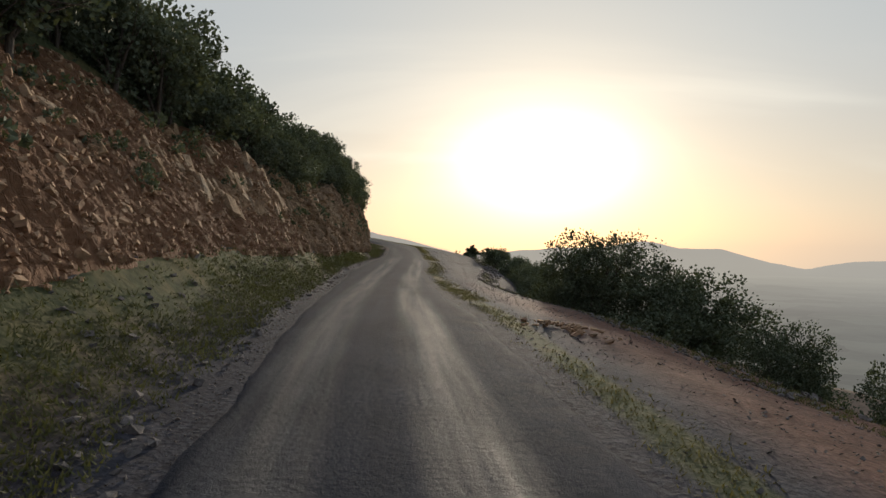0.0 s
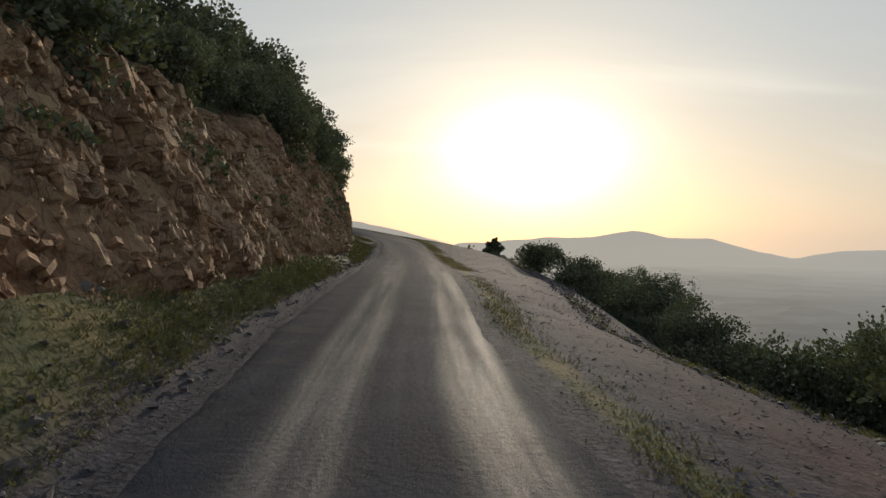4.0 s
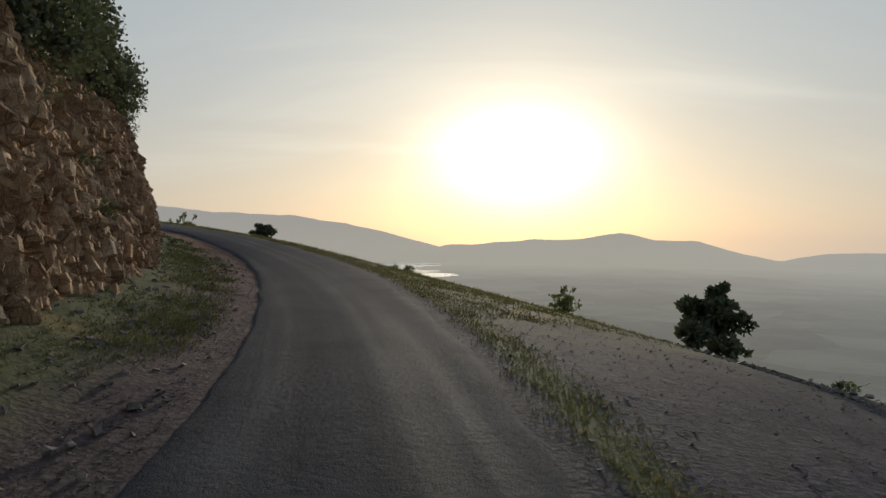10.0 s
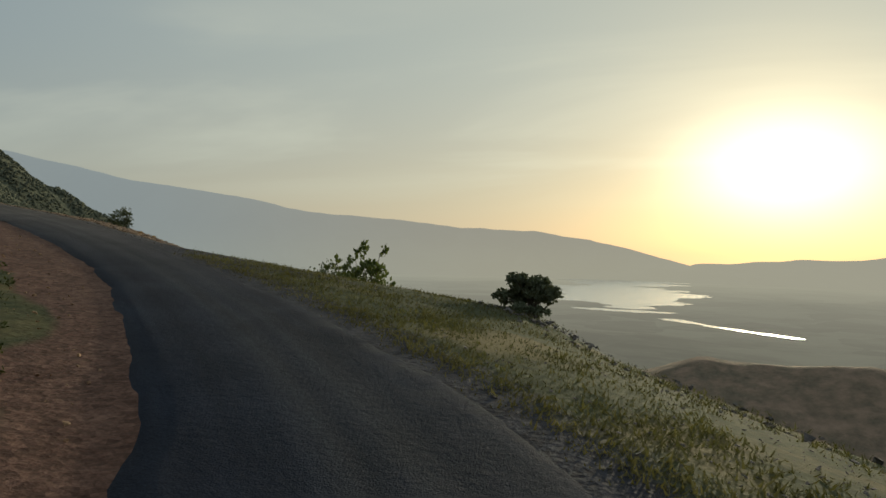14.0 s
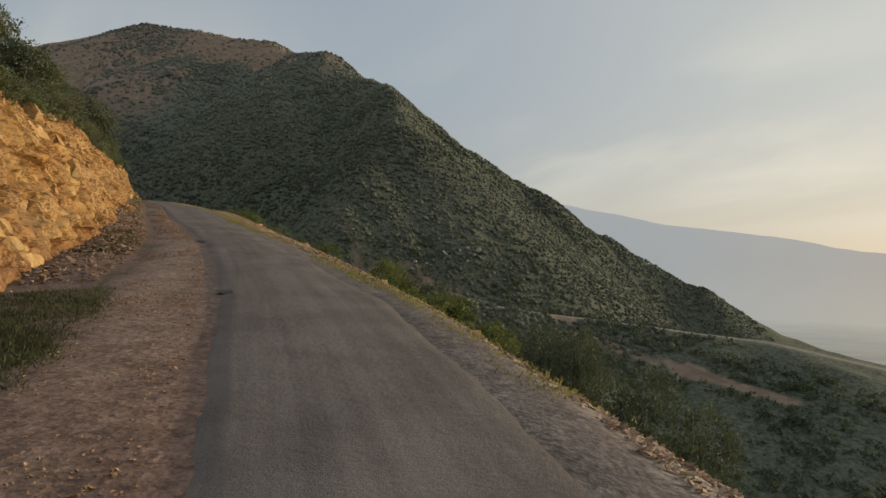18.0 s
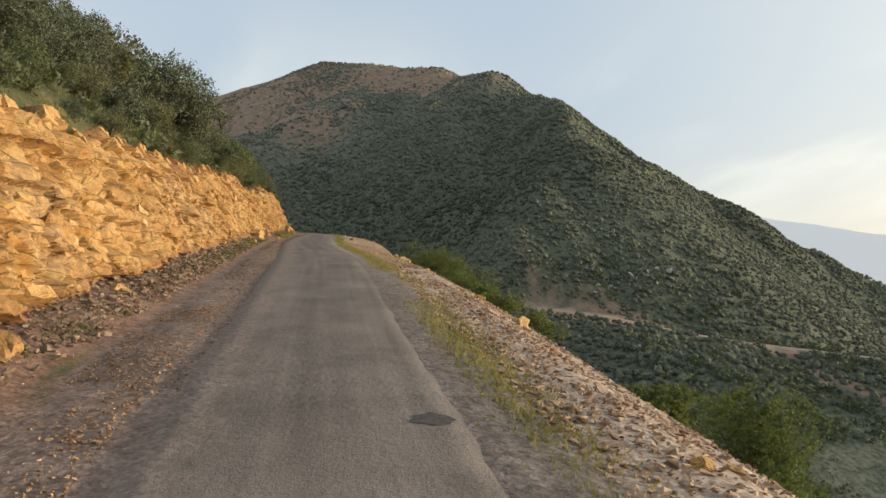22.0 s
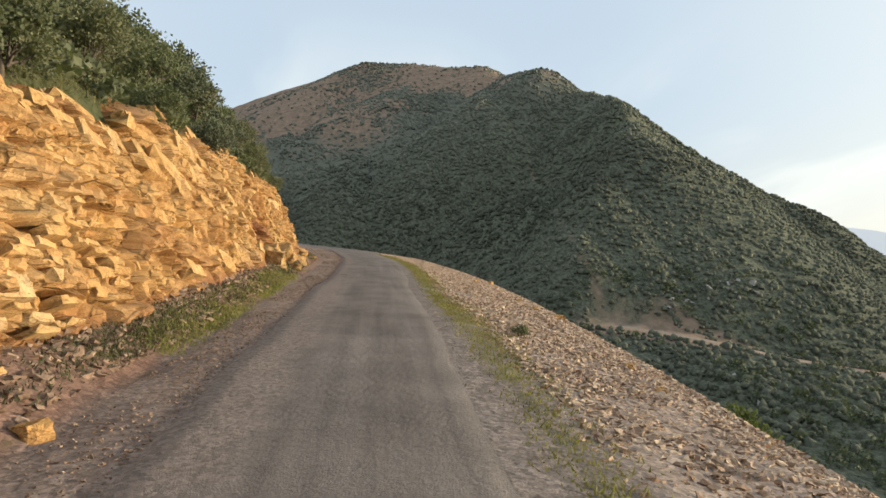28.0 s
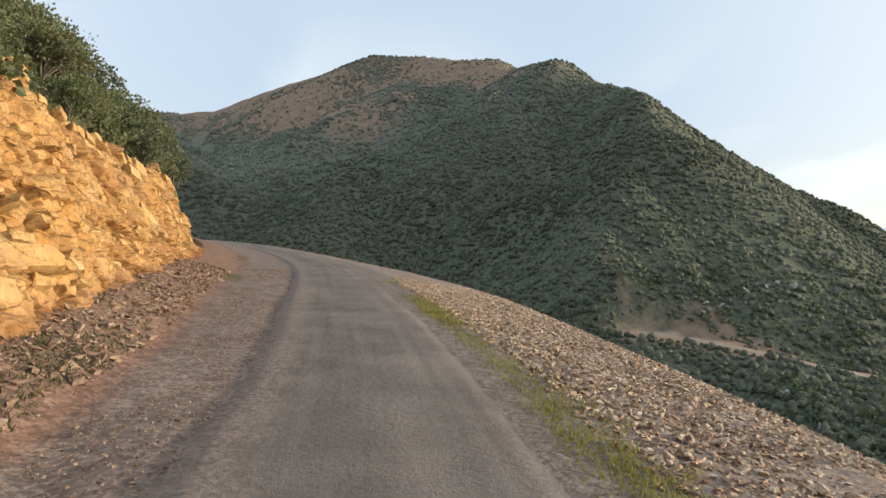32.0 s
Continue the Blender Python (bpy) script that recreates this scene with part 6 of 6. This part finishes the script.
def rubble(name, label, places, sizes, mat, seed, flat=0.6, least=0.12):
    """Loose angular stones, one mesh."""
    rng = np.random.default_rng(seed)
    n = len(places)
    v = ROCK_BASE[None] * rng.uniform(least, 1.0, (n, 8, 3))
    v[..., 0] += v[..., 2] * rng.uniform(-0.5, 0.5, (n, 1))
    v *= (sizes[:, None] * np.stack([rng.uniform(0.7, 1.3, n), rng.uniform(0.5, 1.0, n), flat * rng.uniform(0.6, 1.2, n)], 1))[:, None, :] * 0.5
    ang = rng.uniform(-0.5, 0.5, (n, 2))
    turn = rng.uniform(0, 6.28, n)
    for axis, a in ((0, ang[:, 0]), (1, ang[:, 1]), (2, turn)):
        i, j = [(1, 2), (0, 2), (0, 1)][axis]
        c, s = np.cos(a)[:, None], np.sin(a)[:, None]
        vi, vj = v[..., i] * c - v[..., j] * s, v[..., i] * s + v[..., j] * c
        v[..., i], v[..., j] = vi, vj
    v = v + places[:, None, :]
    f = ROCK_QUADS[None] + 8 * np.arange(n)[:, None, None]
    return tagged(new(name, mesh_of(name, v.reshape(-1, 3), f.reshape(-1, 4), mat)), label, "stones", kind="stuff")


def stones_between(s0, s1, lo, hi, count, small, large, seed, power=3.0):
    rng = np.random.default_rng(seed)
    s = rng.uniform(s0, s1, count)
    a, b = lo(s), hi(s)
    u = a + (b - a) * rng.random(count)
    x, y, z = on_road(s, u)
    h = np.where(u > 0, right_height(s, u), left_height(s, u))
    size = small + (large - small) * rng.random(count) ** power
    return np.stack([x, y, z + h + 0.15 * size], 1), size


p, q = stones_between(-6, 81, lambda s: edge_left(s) - 0.1, lambda s: cliff_foot(s) - 0.3, 5200, 0.02, 0.17, 71, 4.5)
rubble("verge_stones", "small brown stones along the bank's foot", p, q, M_STONE1, 72)
p, q = stones_between(-6, 81, lambda s: edge_left(s) + 0.1, lambda s: edge_left(s) - 0.7, 14000, 0.008, 0.035, 85, 2.5)
rubble("verge_gravel", "fine grey-brown gravel along the asphalt's edge", p, q, M_STONE1, 86)
p, q = stones_between(-6, 95, lambda s: rim_right(s) - 0.8, lambda s: rim_right(s) + 0.5, 5200, 0.03, 0.16, 88, 3.5)
rubble("rim_stones", "rough grey stones along the rim of the verge", p, q, M_STONE1, 89, 0.5)
p, q = stones_between(-6, 108, lambda s: edge_right(s) + 0.1, rim_right, 22000, 0.015, 0.06, 73, 3)
rubble("verge_stones", "small brown stones and gravel on the verge", p, q, M_STONE1, 74, 0.35)
rng = np.random.default_rng(83)
s, u = rng.normal(11.4, 0.5, 60), rng.normal(3.3, 0.3, 60)
x, y, z = on_road(s, u)
rubble("debris_heap", "heap of broken brown stones dumped on the verge", np.stack([x, y, z + right_height(s, u) + 0.02 + 0.05 * rng.random(60) * np.exp(-(((s - 11.4) / 0.4) ** 2))], 1), 0.05 + 0.15 * rng.random(60) ** 1.5, M_SCREE, 84, 0.4, 0.5)
p, q = stones_between(81, 122, lambda s: edge_left(s) - 0.1, lambda s: cliff_foot(s) - 2.0, 3200, 0.012, 0.06, 75, 3)
rubble("verge_stones", "small reddish stones on the inner verge of the bend", p, q, M_SCREE, 76)
p, q = stones_between(119, 222, lambda s: 0.45 * edge_left(s) + 0.55 * cliff_foot(s), lambda s: cliff_foot(s) - 0.25, 21000, 0.02, 0.17, 77, 3.0)
rubble("fallen_rubble", "brown and ochre rubble fallen from the rock cut", p, q, M_STONE3, 78, 0.42)
p, q = stones_between(99, 222, lambda s: edge_right(s) + 0.6, lambda s: rim_right(s) + 0.7, 68000, 0.025, 0.115, 79, 2.2)
rubble("verge_rubble", "broken ochre stones heaped along the valley-side verge", p, q, M_STONE2, 80, 0.42)
p, q = stones_between(178, 224, lambda s: edge_right(s) + 0.75, lambda s: rim_right(s) + 0.4, 30000, 0.035, 0.12, 92, 1.6)
rubble("verge_rubble", "pale broken stones packed along the valley-side verge", p, q, M_STONE4, 93, 0.5)
p, q = stones_between(104, 146, lambda s: edge_left(s) - 0.1, lambda s: 0.56 * edge_left(s) + 0.44 * cliff_foot(s), 16000, 0.012, 0.045, 90, 2.0)
rubble("shoulder_gravel", "loose orange-brown gravel on the road's shoulder", p, q, M_SCREE, 91, 0.5)
p, q = stones_between(140, 226, lambda s: edge_left(s) + 0.15, lambda s: 0.6 * edge_left(s) + 0.4 * cliff_foot(s), 24000, 0.010, 0.040, 81, 1.8)
rubble("shoulder_gravel", "fine reddish gravel on the road's shoulder", p, q, M_STONE3, 82)


def boulder_mesh(seed):
    v, f = hull_block(seed, 0.24, 3, 0.13, 2)
    v = v @ np.array(Euler((0.5 * seed, 0.9 * seed, 0.3)).to_matrix()).T * (1.0, 0.85, 0.9)
    return mesh_of("boulder", v, f, M_BLOCK2)


BOULDERS = [Kind(tagged(new("boulder", boulder_mesh(400 + k)), "fallen angular ochre boulder at the foot of the cut", "boulder", "boulders beside the road")) for k in range(4)]
for k, (s, u, size, lift) in enumerate(((193.6, -2.95, 0.72, 0.5), (196.4, -3.0, 0.72, 0.5), (195.0, -3.25, 0.6, 0.6), (194.9, -2.5, 0.42, 0.12), (193.4, -2.7, 0.30, 0.08), (197.6, -2.5, 0.32, 0.08), (198.6, -2.8, 0.36, 0.1), (200.0, -2.7, 0.3, 0.08), (178.0, -2.35, 0.22, 0.06), (204.2, -2.55, 0.2, 0.06), (202.6, -3.0, 0.5, 0.15), (177.2, -2.9, 0.3, 0.1), (165.2, -2.7, 0.28, 0.08), (141.0, -2.9, 0.35, 0.1), (171.5, -3.0, 0.75, 0.25))):
    x, y, z = drop_on(s, u)
    BOULDERS[k % 4].at(x, y, z + 0.45 * lift, 1.3 * k, size, 0.85)
for k, (s, u, size) in enumerate(((134.2, 3.7, 0.42), (132.0, 3.6, 0.25), (158.5, 4.1, 0.28), (160.0, 4.2, 0.3), (166.6, 4.35, 0.62), (170.6, 4.45, 0.6), (167.8, 4.4, 0.3), (147.0, 3.9, 0.35), (150.5, 3.9, 0.25), (127.5, 3.5, 0.3), (190.0, 4.9, 0.3), (201.0, 5.1, 0.3))):
    x, y, z = drop_on(s, u)
    BOULDERS[(k + 1) % 4].at(x, y, z + 0.02 * size, 2.1 * k, size, 0.9, label="ochre boulder on the rim of the valley-side verge")

rng = np.random.default_rng(87)
for k in range(60):
    left = k % 3 == 0
    s = rng.uniform(118, 206) if left else rng.uniform(98, 206)
    u = float(cliff_foot(s)) + rng.uniform(0.0, 0.5) if left else float(rim_right(s)) - rng.uniform(-0.3, 1.2)
    x, y, z = drop_on(s, u)
    size = rng.uniform(0.08, 0.19)
    BOULDERS[k % 4].at(x, y, z + 0.12 * size, 1.9 * k, size, 0.75, label="broken ochre stone lying under the rock cut" if left else "broken ochre stone on the rubble rim")

PALE = stone("pale_limestone", (0.25, 0.235, 0.21), (0.42, 0.40, 0.37))
rng = np.random.default_rng(91)
cx = np.r_[rng.normal(-399, 6, 30), rng.normal(-309, 2.5, 4), rng.normal(-289, 1, 1)]
cy = np.r_[rng.normal(322, 15, 30), rng.normal(263, 2.5, 4), rng.normal(259, 1, 1)]
cz = wide_height(cx, cy)[0]
rubble("valley_rocks", "pale limestone outcrops on the valley side", np.stack([cx, cy, cz + 0.8], 1), np.r_[rng.uniform(1.2, 4.2, 30), rng.uniform(2.0, 3.6, 5)], PALE, 92, 0.9)

# ---- grass ----


def turf(name, label, s, u, tall, mat, seed, blades=6):
    rng = np.random.default_rng(seed)
    x, y, z = on_road(s, u)
    h = np.where(u > 0, right_height(s, u), left_height(s, u))
    root = np.repeat(np.stack([x, y, z + h - 0.02], 1), blades, 0)
    n = len(root)
    root = root + rng.normal(size=(n, 3)) * [0.09, 0.09, 0.0]
    lean = rng.normal(size=(n, 3)) * 0.8
    lean[:, 2] = 1.0
    tip = root + unit(lean) * 0.55 * (np.repeat(tall, blades) * rng.uniform(0.5, 1.3, n))[:, None]
    side = unit(np.stack([rng.normal(size=n), rng.normal(size=n), np.zeros(n)], 1)) * 0.012
    v = np.stack([root - side, root + side, tip], 1).reshape(-1, 3)
    return tagged(new(name, mesh_of(name, v, np.arange(3 * n).reshape(n, 3), mat)), label, "grass", kind="stuff")


def scatter(s0, s1, near, count, seed, patch=0.35):
    """Stations and offsets of tufts, thick in patches."""
    rng = np.random.default_rng(seed)
    s = rng.uniform(s0, s1, count * 3)
    lo, hi = near(s)
    u = lo + (hi - lo) * rng.beta(1.6, 2.2, count * 3)
    keep = fractal(s * 0.22, u * 0.7, seed) > patch - rng.random(count * 3)
    return s[keep][:count], u[keep][:count]


rng = np.random.default_rng(95)
s, u = scatter(-6, 94, lambda s: (edge_right(s) + 0.05, edge_right(s) + 0.9), 12000, 96, 0.2)
turf("verge_grass", "short green and straw-coloured grass along the road's edge", s, u, rng.uniform(0.04, 0.13, len(s)), M_GRASS, 97)
s, u = scatter(68, 95, lambda s: (edge_right(s) + 0.2, rim_right(s) + 1.5), 12000, 98, 0.2)
turf("slope_grass", "rough green grass on the outer verge of the bend", s, u, rng.uniform(0.05, 0.16, len(s)), M_GRASS, 99)
s, u = scatter(112, 222, lambda s: (edge_right(s) + 0.15, edge_right(s) + 1.1), 9500, 100, 0.5)
turf("verge_grass", "patchy green and dry grass along the road's edge", s, u, rng.uniform(0.05, 0.15, len(s)), M_GRASS_SUN, 101)
s, u = scatter(158, 222, lambda s: (edge_right(s) + 0.15, edge_right(s) + 1.0), 7000, 110, 0.5)
turf("verge_grass", "yellow-green grass in the gravel along the road's edge", s, u, rng.uniform(0.05, 0.15, len(s)), M_GRASS_SUN, 111)
s, u = scatter(-8, 81, lambda s: (edge_left(s) - 0.35, cliff_foot(s) - 0.1), 24000, 102, 0.2)
turf("bank_grass", "green grass and weeds on the bank under the cut", s, u, rng.uniform(0.05, 0.17, len(s)), M_WEEDS, 103)
s, u = scatter(80, 118, lambda s: (edge_left(s) - between(s, (78, 0.5), (94, 1.2)), cliff_foot(s) - between(s, (108, 5.0), (114, 0.0))), 15000, 104, 0.5)
turf("bank_grass", "green weeds on the low inner bank of the bend", s, u, rng.uniform(0.06, 0.20, len(s)), M_WEEDS, 105)
s, u = scatter(124, 222, lambda s: (0.4 * edge_left(s) + 0.6 * cliff_foot(s), cliff_foot(s) - 0.1), 11000, 106, 0.35)
turf("bank_grass", "sparse weeds among the rubble under the ochre cut", s, u, rng.uniform(0.05, 0.15, len(s)), M_WEEDS, 107)
s, u = scatter(121, 222, lambda s: (cliff_foot(s) - cliff_lean(s) - 0.2, cliff_foot(s) - cliff_lean(s) - 4.5), 15000, 108, 0.2)
turf("slope_grass", "straw-coloured grass above the ochre rock", s, u, rng.uniform(0.10, 0.30, len(s)), M_DRYGRASS, 109)

s, u = scatter(181, 196, lambda s: (cliff_foot(s) + 0.85, cliff_foot(s) + 0.05), 2600, 112, 0.3)
turf("bank_grass", "yellow-green grass strip at the foot of the ochre cut", s, u, rng.uniform(0.06, 0.18, len(s)), M_GRASS_SUN, 113)

s, u = scatter(-6, 68, lambda s: (rim_right(s) - 0.7, rim_right(s) + 0.6), 3600, 114, 0.45)
turf("verge_grass", "dry olive grass tufts along the rim of the verge", s, u, rng.uniform(0.05, 0.16, len(s)), M_GRASS, 115)

# ---- repairs in the asphalt ----


def tar():
    m, n, bs, geo = material("tar")
    n.link(n.ramp(n.noise(geo, 20.0, 3.0), (0.3, (0.060, 0.055, 0.052)), (0.7, (0.105, 0.096, 0.090))), bs.inputs["Base Color"])
    bs.inputs["Roughness"].default_value = 0.85
    bs.inputs["Specular IOR Level"].default_value = 0.1
    return m


M_TAR = tar()
for k, (s, u, a, b) in enumerate(((39.5, -0.9, 0.35, 0.16), (46.0, 0.24, 0.24, 0.12), (30.0, -0.7, 0.10, 0.06), (100.0, -0.33, 0.3, 0.2), (117.5, -0.55, 0.25, 0.16), (124.0, 0.18, 0.16, 0.22), (127.6, -0.92, 0.32, 0.2), (131.2, 0.42, 0.13, 0.34), (133.8, 0.28, 0.14, 0.16), (130.5, 0.74, 0.18, 0.34), (139.2, 0.9, 0.2, 0.22), (157.5, -0.78, 0.25, 0.2), (160.0, -0.74, 0.36, 0.28), (194.5, -0.9, 0.2, 0.16))):
    rng = np.random.default_rng(600 + k)
    t = np.linspace(0, 2 * np.pi, 20, endpoint=False)
    r = 1 + 0.25 * rng.normal(size=20) * 0.6
    ss, uu = s + 0.75 * a * r * np.cos(t), u + 0.75 * b * r * np.sin(t)
    ss, uu = np.r_[ss, s], np.r_[uu, u]
    x, y, z = on_road(ss, uu)
    f = (2 * uu - edge_left(ss) - edge_right(ss)) / (edge_right(ss) - edge_left(ss))
    z = z + 0.03 * (1 - f * f) + 0.018 + 0.012 * fractal(ss * 0.35, uu * 0.8, 5) + 0.006
    v = np.stack([x, y, z], 1)
    part("tar_patch", mesh_of("tar_patch", v, np.array([(i, (i + 1) % 20, 20) for i in range(20)])[:, ::-1], M_TAR, True), road)
